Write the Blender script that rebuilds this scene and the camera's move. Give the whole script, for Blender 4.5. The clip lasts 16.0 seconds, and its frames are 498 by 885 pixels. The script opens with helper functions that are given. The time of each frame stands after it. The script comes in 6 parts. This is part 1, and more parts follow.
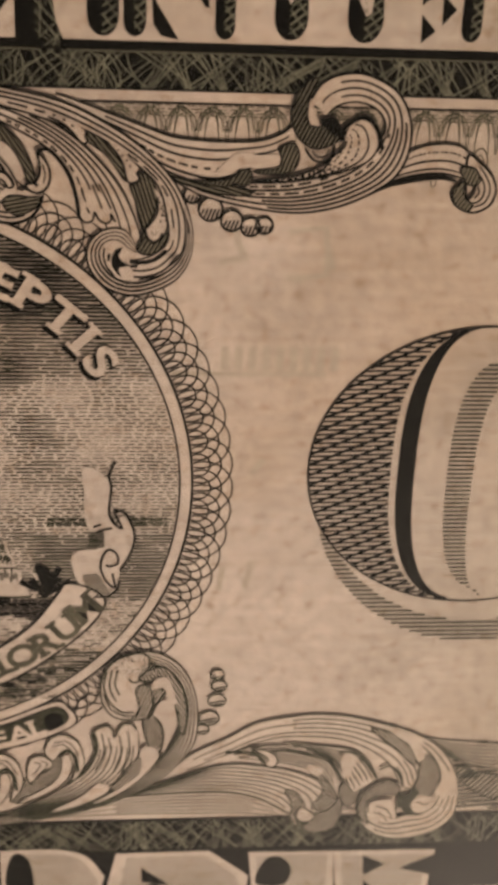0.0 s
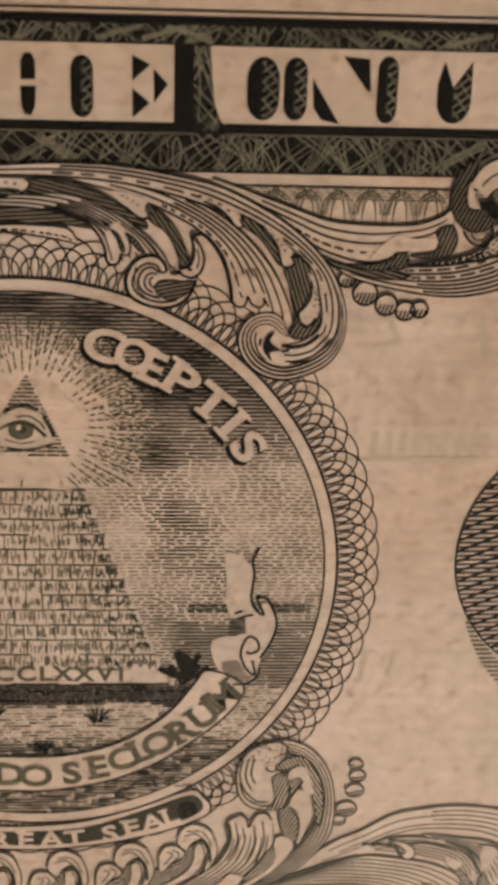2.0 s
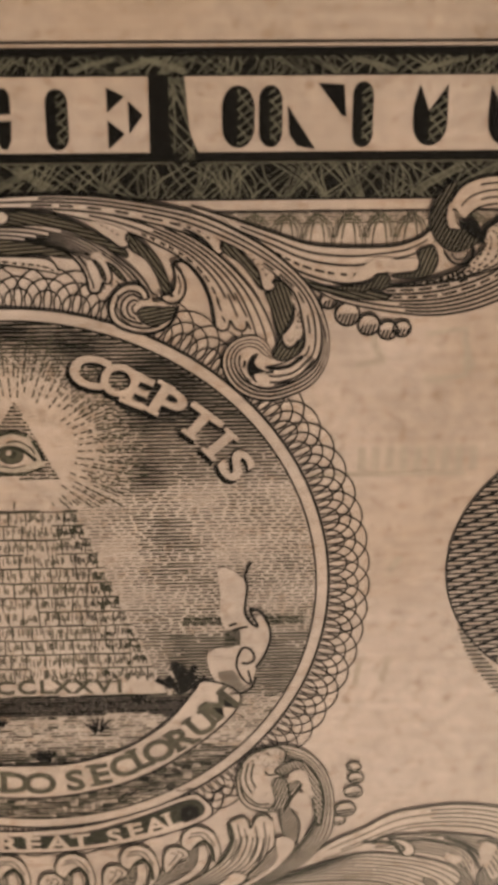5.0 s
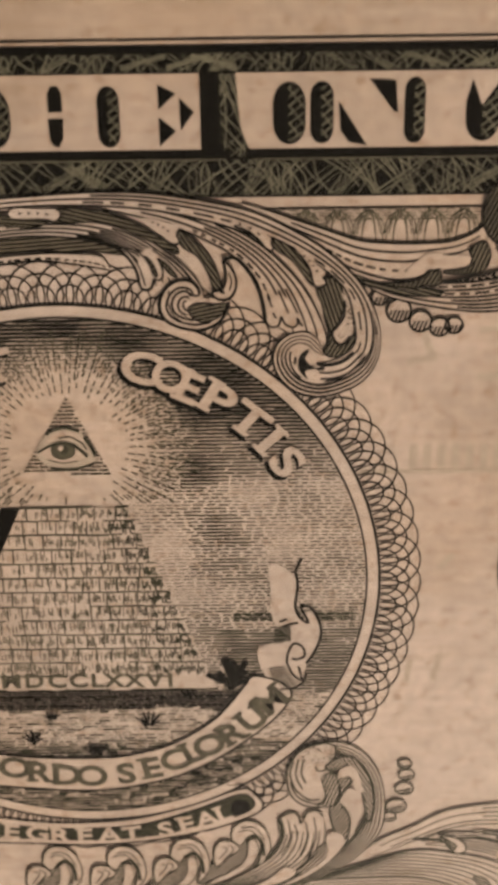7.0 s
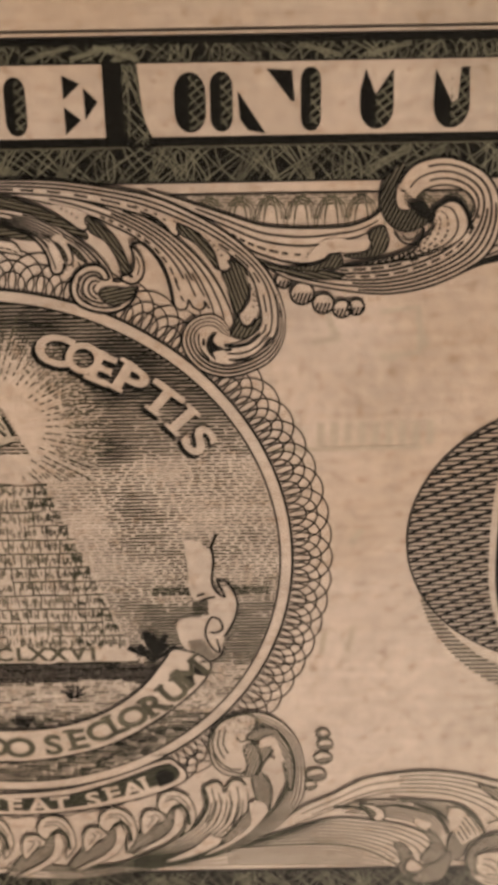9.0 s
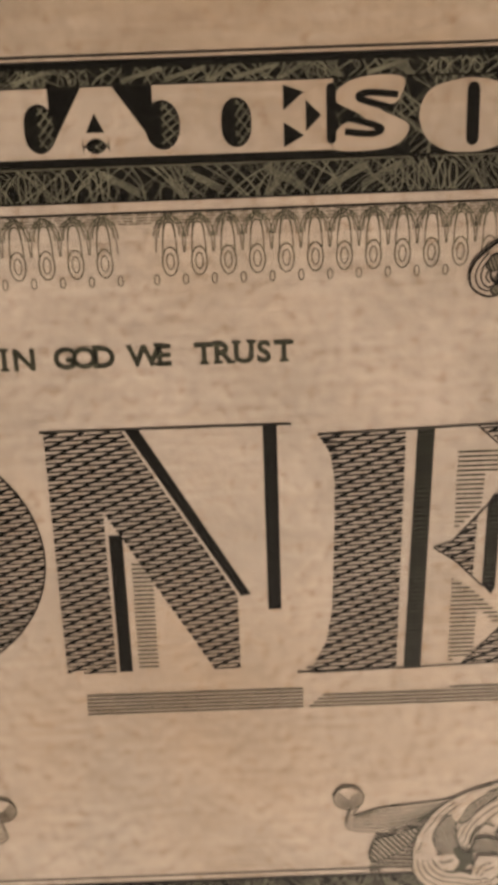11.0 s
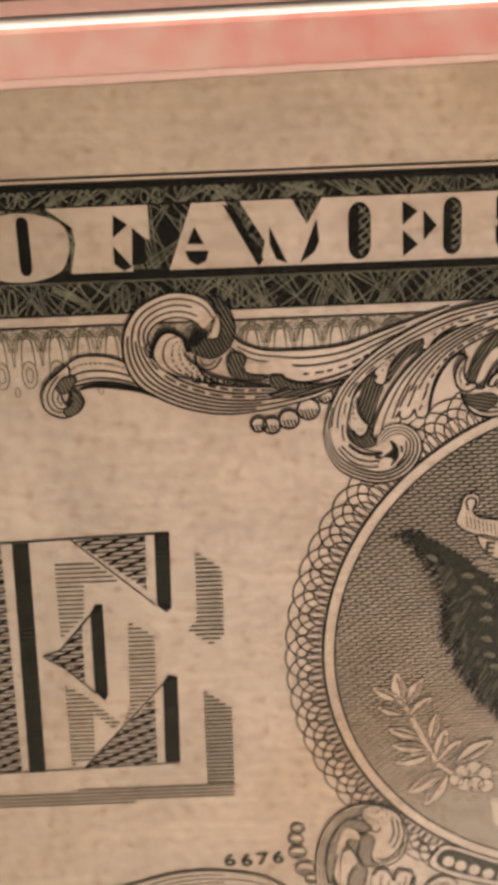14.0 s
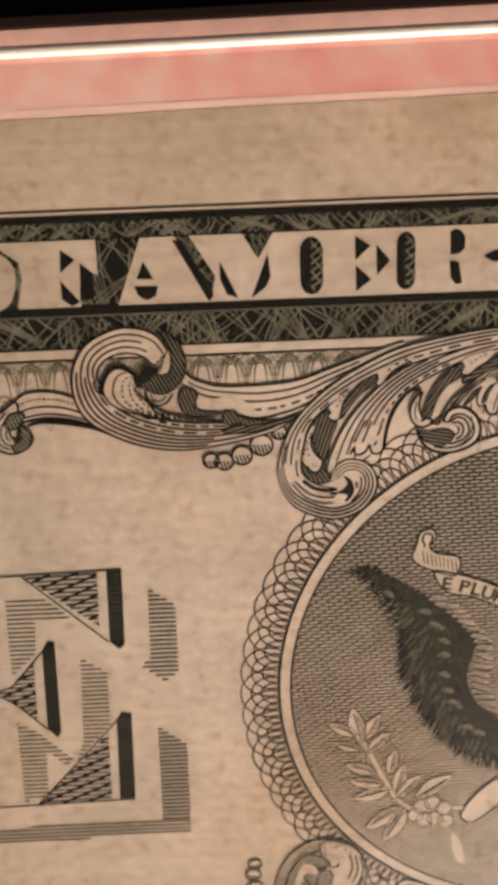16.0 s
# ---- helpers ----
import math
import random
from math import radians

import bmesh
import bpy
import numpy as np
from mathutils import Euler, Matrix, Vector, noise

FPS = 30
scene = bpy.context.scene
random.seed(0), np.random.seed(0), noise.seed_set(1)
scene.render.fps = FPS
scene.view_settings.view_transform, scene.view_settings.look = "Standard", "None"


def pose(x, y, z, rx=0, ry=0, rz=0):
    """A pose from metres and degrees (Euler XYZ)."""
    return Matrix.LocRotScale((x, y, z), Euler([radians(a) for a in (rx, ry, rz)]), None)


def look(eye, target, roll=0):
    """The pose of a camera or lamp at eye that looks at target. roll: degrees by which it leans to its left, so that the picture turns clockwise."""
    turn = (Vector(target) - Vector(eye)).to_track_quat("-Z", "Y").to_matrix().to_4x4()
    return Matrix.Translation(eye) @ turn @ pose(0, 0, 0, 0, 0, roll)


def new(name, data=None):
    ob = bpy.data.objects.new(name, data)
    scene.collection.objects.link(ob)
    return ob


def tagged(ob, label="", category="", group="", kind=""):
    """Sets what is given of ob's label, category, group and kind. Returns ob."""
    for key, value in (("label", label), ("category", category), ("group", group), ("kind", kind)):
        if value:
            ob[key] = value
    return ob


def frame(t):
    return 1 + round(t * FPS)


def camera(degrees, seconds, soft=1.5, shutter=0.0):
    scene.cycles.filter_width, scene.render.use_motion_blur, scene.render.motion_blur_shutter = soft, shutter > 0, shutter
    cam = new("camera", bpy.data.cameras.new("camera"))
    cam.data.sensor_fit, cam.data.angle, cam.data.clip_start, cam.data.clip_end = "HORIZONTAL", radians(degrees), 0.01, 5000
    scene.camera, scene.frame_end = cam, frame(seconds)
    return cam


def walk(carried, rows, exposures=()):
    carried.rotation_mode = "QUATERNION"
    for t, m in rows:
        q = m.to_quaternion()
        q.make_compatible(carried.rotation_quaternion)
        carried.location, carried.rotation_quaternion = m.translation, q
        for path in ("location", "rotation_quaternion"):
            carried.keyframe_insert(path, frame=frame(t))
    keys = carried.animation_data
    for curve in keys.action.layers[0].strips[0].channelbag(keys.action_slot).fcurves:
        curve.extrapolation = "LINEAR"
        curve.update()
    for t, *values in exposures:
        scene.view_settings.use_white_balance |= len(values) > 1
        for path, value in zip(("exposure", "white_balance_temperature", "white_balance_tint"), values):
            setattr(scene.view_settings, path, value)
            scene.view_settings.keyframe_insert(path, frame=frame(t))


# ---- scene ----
from mathutils.geometry import tessellate_polygon

cam = camera(20.37, 16.0, soft=5.1)
PATH = [
    (0, pose(-0.03602, 0.03444, 0.06669, -25.56, -5.04, 2.51)),
    (0.5, pose(-0.03633, 0.03335, 0.06832, -24.80, -4.99, 2.61)),
    (1, pose(-0.03995, 0.03311, 0.06601, -23.16, -3.23, 1.88)),
    (1.5, pose(-0.04285, 0.03461, 0.06231, -23.81, -2.24, 1.36)),
    (2, pose(-0.04076, 0.03541, 0.06408, -23.57, -2.95, 1.78)),
    (2.5, pose(-0.04097, 0.03570, 0.06375, -24.03, -2.85, 1.70)),
    (3, pose(-0.04060, 0.03615, 0.06488, -23.86, -3.09, 1.61)),
    (3.5, pose(-0.04003, 0.03767, 0.06517, -24.82, -2.58, 1.62)),
    (4, pose(-0.03870, 0.03848, 0.06539, -25.03, -2.75, 1.32)),
    (4.2, pose(-0.03851, 0.03903, 0.06443, -25.34, -3.22, 1.14)),
    (6.3, pose(-0.03848, 0.03959, 0.06265, -26.25, 0.05, -0.88)),
    (6.5, pose(-0.03814, 0.03963, 0.06314, -26.21, -0.20, -0.77)),
    (7, pose(-0.03801, 0.03969, 0.06291, -26.43, 0.09, -0.81)),
    (7.5, pose(-0.03632, 0.04052, 0.06407, -26.77, -0.51, -0.70)),
    (8, pose(-0.03699, 0.04078, 0.06340, -27.06, -0.04, -0.93)),
    (8.5, pose(-0.03571, 0.04013, 0.06513, -26.64, -0.17, -1.11)),
    (9, pose(-0.03397, 0.04015, 0.06533, -26.81, -0.43, -0.91)),
    (9.5, pose(-0.03122, 0.04065, 0.06566, -27.26, -1.53, -0.60)),
    (9.7, pose(-0.03030, 0.04026, 0.06611, -27.00, -1.93, -0.62)),
    (10.75, pose(-0.00354, 0.03954, 0.06774, -25.31, -1.24, -1.54)),
    (11.8, pose(0.02322, 0.03883, 0.06936, -23.62, -0.55, -2.46)),
    (12, pose(0.02474, 0.03941, 0.06957, -23.26, -0.84, -2.04)),
    (12.5, pose(0.02701, 0.04054, 0.06996, -22.74, -0.81, -1.90)),
    (13, pose(0.02648, 0.04117, 0.07020, -23.15, -0.40, -2.15)),
    (13.5, pose(0.02703, 0.04189, 0.07020, -23.11, -0.07, -2.27)),
    (14, pose(0.02817, 0.04283, 0.06935, -22.81, -0.73, -2.19)),
    (14.5, pose(0.02839, 0.04280, 0.06936, -22.90, -0.53, -2.26)),
    (15, pose(0.02743, 0.04223, 0.06964, -23.27, 0.08, -2.42)),
    (15.5, pose(0.02750, 0.04260, 0.06919, -23.43, -0.12, -2.46)),
    (16, pose(0.03008, 0.04443, 0.06734, -23.13, -1.26, -2.02)),
]
EXPOSURES = [(0.0, -1.38), (4.0, -1.4), (6.5, -1.3), (9.5, -1.27), (12.0, -1.22), (16.0, -1.2)]
walk(cam, PATH, EXPOSURES)
# close focus on the upper third, soft towards the near edge
cam.data.dof.use_dof, cam.data.dof.focus_distance, cam.data.dof.aperture_fstop = True, 0.0715, 128.0

# ---------------------------------------------------------------- light
world = bpy.data.worlds.new("room")
scene.world = world
world.use_nodes = True
bg = world.node_tree.nodes["Background"]
bg.inputs["Color"].default_value = (1.0, 0.80, 0.66, 1)
bg.inputs["Strength"].default_value = 0.08


def area_lamp(name, eye, target, size, power, colour):
    data = bpy.data.lights.new(name, "AREA")
    data.shape, data.size, data.energy, data.color = "DISK", size, power, colour
    ob = new(name, data)
    ob.matrix_world = look(eye, target)
    return ob


area_lamp("table_lamp", (0.34, -0.92, 0.68), (0, 0, 0), 0.24, 29.0, (1.0, 0.79, 0.61))

# ---------------------------------------------------------------- materials
U = 0.000955          # metres for one drawing unit
SEAL = 50.0           # seal centres lie this far left and right of the note's middle


def material(name, colour, rough=0.7, metal=0.0, spread=0.0, scale=400.0, bump=0.0, bump_scale=3000.0, second=None, spec=0.3):
    m = bpy.data.materials.new(name)
    m.use_nodes = True
    n, l = m.node_tree.nodes, m.node_tree.links
    b = n["Principled BSDF"]
    b.inputs["Base Color"].default_value = (*colour, 1)
    b.inputs["Roughness"].default_value, b.inputs["Metallic"].default_value = rough, metal
    b.inputs["Specular IOR Level"].default_value = spec
    geo = n.new("ShaderNodeNewGeometry")
    if spread or second:
        big, fine = n.new("ShaderNodeTexNoise"), n.new("ShaderNodeTexNoise")
        big.inputs["Scale"].default_value, fine.inputs["Scale"].default_value = scale, scale * 9
        big.inputs["Detail"].default_value = fine.inputs["Detail"].default_value = 4
        mix = n.new("ShaderNodeMath")
        mix.operation = "MULTIPLY_ADD"
        mix.inputs[1].default_value = 0.55
        half = n.new("ShaderNodeMath")
        half.operation = "MULTIPLY"
        half.inputs[1].default_value = 0.45
        l.new(geo.outputs["Position"], big.inputs["Vector"])
        l.new(geo.outputs["Position"], fine.inputs["Vector"])
        l.new(fine.outputs["Fac"], half.inputs[0])
        l.new(big.outputs["Fac"], mix.inputs[0])
        l.new(half.outputs[0], mix.inputs[2])
        ramp = n.new("ShaderNodeValToRGB")
        ramp.color_ramp.elements[0].position, ramp.color_ramp.elements[1].position = 0.38, 0.62
        lo = second or [c * (1 - spread) for c in colour]
        hi = colour if second else [min(1, c * (1 + spread)) for c in colour]
        ramp.color_ramp.elements[0].color, ramp.color_ramp.elements[1].color = (*lo, 1), (*hi, 1)
        l.new(mix.outputs[0], ramp.inputs["Fac"])
        l.new(ramp.outputs["Color"], b.inputs["Base Color"])
    if bump:
        tex, bm = n.new("ShaderNodeTexNoise"), n.new("ShaderNodeBump")
        tex.inputs["Scale"].default_value, tex.inputs["Detail"].default_value = bump_scale, 5
        bm.inputs["Strength"].default_value, bm.inputs["Distance"].default_value = bump, 0.0001
        l.new(geo.outputs["Position"], tex.inputs["Vector"])
        l.new(tex.outputs["Fac"], bm.inputs["Height"])
        l.new(bm.outputs["Normal"], b.inputs["Normal"])
    return m


def paper_material(name, colour):
    """Old banknote paper: cloudy soiling, drawn-out fibres, faint creases."""
    m = material(name, colour, 0.8, spread=0.13, scale=150, bump=0.7, bump_scale=1700, spec=0.2)
    n, l = m.node_tree.nodes, m.node_tree.links
    b = n["Principled BSDF"]
    geo, mp, fib, soil = n["Geometry"], n.new("ShaderNodeMapping"), n.new("ShaderNodeTexNoise"), n.new("ShaderNodeTexNoise")
    mp.inputs["Scale"].default_value = (160, 2600, 1)
    l.new(geo.outputs["Position"], mp.inputs["Vector"])
    l.new(mp.outputs["Vector"], fib.inputs["Vector"])
    fib.inputs["Scale"].default_value, fib.inputs["Detail"].default_value = 1.0, 4
    soil.inputs["Scale"].default_value, soil.inputs["Detail"].default_value = 42, 6
    l.new(geo.outputs["Position"], soil.inputs["Vector"])
    pit = n.new("ShaderNodeTexNoise")
    pit.inputs["Scale"].default_value, pit.inputs["Detail"].default_value = 1300, 4
    l.new(geo.outputs["Position"], pit.inputs["Vector"])
    old = b.inputs["Base Color"].links[0].from_socket
    for tex, lo, hi, tint in ((fib, 0.35, 0.75, (0.91, 0.88, 0.84, 1)), (soil, 0.46, 0.74, (0.86, 0.77, 0.67, 1)), (pit, 0.55, 0.74, (0.80, 0.73, 0.66, 1))):
        r, mx = n.new("ShaderNodeMapRange"), n.new("ShaderNodeMix")
        r.inputs["From Min"].default_value, r.inputs["From Max"].default_value = lo, hi
        l.new(tex.outputs["Fac"], r.inputs["Value"])
        mx.data_type, mx.blend_type = "RGBA", "MULTIPLY"
        mx.inputs[7].default_value = tint
        l.new(r.outputs["Result"], mx.inputs[0])
        l.new(old, mx.inputs[6])
        old = mx.outputs[2]
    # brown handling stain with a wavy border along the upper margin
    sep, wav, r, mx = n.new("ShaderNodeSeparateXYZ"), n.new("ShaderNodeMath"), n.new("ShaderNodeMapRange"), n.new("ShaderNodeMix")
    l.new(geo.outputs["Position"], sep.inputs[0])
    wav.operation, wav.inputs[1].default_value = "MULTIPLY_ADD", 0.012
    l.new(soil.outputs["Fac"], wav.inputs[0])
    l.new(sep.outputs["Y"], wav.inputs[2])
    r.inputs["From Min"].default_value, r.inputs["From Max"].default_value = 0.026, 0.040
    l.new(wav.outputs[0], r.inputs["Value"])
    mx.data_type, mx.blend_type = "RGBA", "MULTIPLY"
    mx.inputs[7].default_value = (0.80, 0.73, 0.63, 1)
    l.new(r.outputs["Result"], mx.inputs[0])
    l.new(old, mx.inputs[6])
    # a broad, nearly neutral darker band with uneven borders across the note's middle
    off, wide, add, r2, mx2 = n.new("ShaderNodeMath"), n.new("ShaderNodeMath"), n.new("ShaderNodeMath"), n.new("ShaderNodeMapRange"), n.new("ShaderNodeMix")
    off.operation, off.inputs[1].default_value = "SUBTRACT", 0.003
    wide.operation = "ABSOLUTE"
    add.operation, add.inputs[1].default_value = "MULTIPLY_ADD", 0.016
    l.new(sep.outputs["X"], off.inputs[0])
    l.new(off.outputs[0], wide.inputs[0])
    l.new(soil.outputs["Fac"], add.inputs[0])
    l.new(wide.outputs[0], add.inputs[2])
    r2.inputs["From Min"].default_value, r2.inputs["From Max"].default_value = 0.037, 0.023
    l.new(add.outputs[0], r2.inputs["Value"])
    mx2.data_type, mx2.blend_type = "RGBA", "MULTIPLY"
    mx2.inputs[7].default_value = (0.85, 0.855, 0.83, 1)
    l.new(r2.outputs["Result"], mx2.inputs[0])
    l.new(mx.outputs[2], mx2.inputs[6])
    l.new(mx2.outputs[2], b.inputs["Base Color"])
    return m


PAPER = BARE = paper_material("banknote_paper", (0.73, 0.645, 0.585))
INK = material("dark_green_ink", (0.0042, 0.0042, 0.0026), 0.65, spread=0.6, scale=900, spec=0.05)
FINE = material("fine_line_ink", (0.046, 0.049, 0.031), 0.65, spread=0.5, scale=700, spec=0.08)
PALE = material("pale_green_ink", (0.125, 0.120, 0.083), 0.65, spread=0.35, scale=900, spec=0.15)
SOFTINK = material("soft_worn_ink", (0.20, 0.18, 0.132), 0.65, spread=0.3, scale=900, spec=0.15)
THREAD = material("pale_net_ink", (0.165, 0.165, 0.12), 0.65, spread=0.4, scale=600, spec=0.15)
GHOST = material("show_through_ink", (0.585, 0.515, 0.43), 0.85, spread=0.10, scale=300, spec=0.15)

# ---------------------------------------------------------------- drawing kit (drawing units; z is a layer number)
LAYER = 0.012


class Ink:
    """Gathers flat pieces of one printed thing."""

    def __init__(self, name, mat, parent, layer=1.0, ox=0.0, flip=1, label=""):
        self.v, self.f, self.name, self.mat, self.parent = [], [], name, mat, parent
        layer = layer if layer < 5 else 5 + (layer - 5) * 2.5
        self.z, self.ox, self.flip, self.label, self.n = layer * LAYER, ox, flip, label, 0

    def place(self, x, y):
        return ((x * self.flip + self.ox) * U, y * U, (self.z + self.n % 24 * 0.014 * LAYER) * U)

    def poly(self, pts, *holes):
        loops = [[Vector((x, y, 0)) for x, y in p] for p in (pts, *holes)]
        flat = [p for loop in loops for p in loop]
        self.n += 1
        base = len(self.v)
        self.v += [self.place(p.x, p.y) for p in flat]
        for t in tessellate_polygon(loops):
            a, b, c = (flat[i] for i in t)
            up = (b.x - a.x) * (c.y - a.y) - (b.y - a.y) * (c.x - a.x)
            t = t if up * self.flip > 0 else (t[2], t[1], t[0])
            self.f.append(tuple(base + i for i in t))

    def ribbon(self, pts, w, closed=False):
        n = len(pts)
        if n < 2:
            return
        base = len(self.v)
        self.n += 1
        for i, (x, y) in enumerate(pts):
            a = pts[(i - 1) % n] if closed or i else pts[0]
            b = pts[(i + 1) % n] if closed or i < n - 1 else pts[-1]
            dx, dy = b[0] - a[0], b[1] - a[1]
            d = math.hypot(dx, dy) or 1.0
            h = (w(i / (n - 1)) if callable(w) else w) / 2
            self.v += [self.place(x - dy / d * h, y + dx / d * h), self.place(x + dy / d * h, y - dx / d * h)]
        for i in range(n if closed else n - 1):
            a, b = base + 2 * i, base + 2 * ((i + 1) % n)
            self.f.append((a + 1, b + 1, b, a) if self.flip > 0 else (a, b, b + 1, a + 1))

    def dash(self, x0, y0, x1, y1, w):
        self.ribbon([(x0, y0), (x1, y1)], w)

    def hatch(self, loops, step, angle=0.0, w=0.08, dash=0.0, gap=0.0, jitter=0.0, rng=None):
        """Parallel lines inside the loops (even-odd), broken into dashes where asked."""
        c, s = math.cos(radians(angle)), math.sin(radians(angle))
        turned = [[(x * c + y * s, -x * s + y * c) for x, y in loop] for loop in loops]
        ys = [p[1] for loop in turned for p in loop]
        y = math.floor(min(ys) / step) * step + step * 0.37
        k = 0
        while y < max(ys):
            cuts = []
            for loop in turned:
                for (ax, ay), (bx, by) in zip(loop, loop[1:] + loop[:1]):
                    if (ay <= y) != (by <= y):
                        cuts.append(ax + (y - ay) / (by - ay) * (bx - ax))
            cuts.sort()
            wide = w(y) if callable(w) else w
            for a, b in zip(cuts[::2], cuts[1::2]):
                x = a + ((k % 2) * 0.5 * (dash + gap) * -1 if dash else 0)
                while x < b:
                    e = min(b, x + dash * (1 + jitter * (rng.random() - 0.5)) if dash else b)
                    q = max(a, x)
                    if e - q > 0.03:
                        self.dash(q * c - y * s, q * s + y * c, e * c - y * s, e * s + y * c, wide)
                    x = e + gap if dash else b
                    if dash and gap <= 0:
                        x = e + 0.05
            y += step
            k += 1

    def done(self):
        if not self.f:
            return None
        me = bpy.data.meshes.new(self.name)
        me.from_pydata(self.v, [], self.f)
        me.materials.append(self.mat)
        ob = new(self.name, me)
        ob.parent = self.parent
        if self.label:
            tagged(ob, self.label)
        return ob


def spline(pts, per=8, closed=False):
    """A smooth line through the points."""
    n, out = len(pts), []
    for i in range(n if closed else n - 1):
        p = [pts[(i + k) % n] if closed else pts[min(max(i + k, 0), n - 1)] for k in (-1, 0, 1, 2)]
        for j in range(per):
            t = j / per
            out.append(tuple(0.5 * (2 * p[1][d] + (p[2][d] - p[0][d]) * t + (2 * p[0][d] - 5 * p[1][d] + 4 * p[2][d] - p[3][d]) * t * t
                                    + (3 * p[1][d] - p[0][d] - 3 * p[2][d] + p[3][d]) * t ** 3) for d in (0, 1)))
    return out if closed else out + [tuple(pts[-1])]


def even(pts, n):
    """n points at even steps along a line."""
    run = [0.0]
    for a, b in zip(pts, pts[1:]):
        run.append(run[-1] + math.hypot(b[0] - a[0], b[1] - a[1]))
    at = np.linspace(0, run[-1], n)
    return list(zip(np.interp(at, run, [p[0] for p in pts]), np.interp(at, run, [p[1] for p in pts])))


def arc(cx, cy, rx, ry, a0, a1, n=24):
    return [(cx + rx * math.cos(radians(a0 + (a1 - a0) * i / n)), cy + ry * math.sin(radians(a0 + (a1 - a0) * i / n))) for i in range(n + 1)]


def oval(cx, cy, rx, ry, a0, a1, n=24, power=2.7):
    """An arc of an oval with straightened flanks."""
    out = []
    for i in range(n + 1):
        c, s = math.cos(radians(a0 + (a1 - a0) * i / n)), math.sin(radians(a0 + (a1 - a0) * i / n))
        out.append((cx + rx * math.copysign(abs(c) ** (2 / power), c), cy + ry * math.copysign(abs(s) ** (2 / power), s)))
    return out


def box(x0, y0, x1, y1):
    return [(x0, y0), (x1, y0), (x1, y1), (x0, y1)]


def empty(name, parent=None):
    ob = new(name)
    ob.parent = parent
    return ob

# ---------------------------------------------------------------- more drawing tools
GLYPHS = {}


def glyph(ch):
    """The built-in font's character as points and faces; capitals are one unit high, centred."""
    if ch not in GLYPHS:
        cu = bpy.data.curves.new("glyph", "FONT")
        cu.body, cu.offset, cu.resolution_u = ch, 0.03, 4
        ob = new("glyph", cu)
        me = bpy.data.meshes.new_from_object(ob.evaluated_get(bpy.context.evaluated_depsgraph_get()))
        xs = [v.co.x for v in me.vertices] or [0]
        mid = (min(xs) + max(xs)) / 2
        GLYPHS[ch] = ([((v.co.x - mid) / 0.73, v.co.y / 0.73 - 0.5) for v in me.vertices], [tuple(p.vertices) for p in me.polygons])
        bpy.data.objects.remove(ob)
        bpy.data.meshes.remove(me)
    return GLYPHS[ch]


def stamp(ink, ch, x, y, size, angle=0.0, wide=1.0, mirror=False):
    pts, faces = glyph(ch)
    c, s = math.cos(radians(angle)), math.sin(radians(angle))
    base, f = len(ink.v), -1 if mirror else 1
    for px, py in pts:
        px, py = px * size * wide * f, py * size
        ink.v.append(ink.place(x + px * c - py * s, y + px * s + py * c))
    ink.f += [tuple(base + i for i in p) for p in faces]


SERIFS = {"I": ((0, -0.5), (0, 0.5)), "T": ((0, -0.5),), "P": ((-0.26, -0.5), (-0.26, 0.5)), "E": ((-0.24, -0.5), (-0.24, 0.5)), "R": ((-0.28, -0.5), (0.3, -0.5), (-0.28, 0.5)),
          "D": ((-0.3, -0.5), (-0.3, 0.5)), "L": ((-0.22, -0.5), (-0.22, 0.5)), "U": ((-0.33, 0.5), (0.33, 0.5)), "M": ((-0.42, -0.5), (0.42, -0.5), (-0.42, 0.5), (0.42, 0.5)),
          "A": ((-0.36, -0.5), (0.36, -0.5)), "S": (), "C": (), "O": ()}


def serif(ink, ch, x, y, size, angle, wide):
    """A letter with slab feet."""
    stamp(ink, ch, x, y, size, angle, wide)
    c, s = math.cos(radians(angle)), math.sin(radians(angle))
    for u, v in SERIFS.get(ch, ()):
        pts = []
        for e in (-0.2, 0.2):
            px, py = (u * wide + e * wide) * size, v * 0.93 * size
            pts.append((x + px * c - py * s, y + px * s + py * c))
        ink.ribbon(pts, 0.13 * size)


def hollow(parent, name, pts, ox, flip, layer=7.2, angle=50, ink=None):
    """A dark engraved hollow between leaves."""
    pts = spline(pts, 6, True)
    k = Ink(name, BARE, parent, layer, ox, flip)
    k.poly(pts)
    ob = k.done()
    k = Ink("engraving", ink or INK, ob, layer + 0.35, ox, flip)
    k.hatch([pts], 0.19 if ink is not FINE else 0.31, angle, 0.135 if ink is not FINE else 0.19)
    k.ribbon(pts, 0.12 if ink is not FINE else 0.09, True)
    tagged(k.done(), kind="stuff")
    return ob


def stad(pair, n=10):
    """A stadium between two opposite corners."""
    (x0, y0), (x1, y1) = pair
    x0, x1, y0, y1 = min(x0, x1), max(x0, x1), min(y0, y1), max(y0, y1)
    r = (x1 - x0) / 2
    return arc(x0 + r, y1 - r * 1.3, r, r * 1.3, 0, 180, n) + arc(x0 + r, y0 + r * 1.3, r, r * 1.3, 180, 360, n)


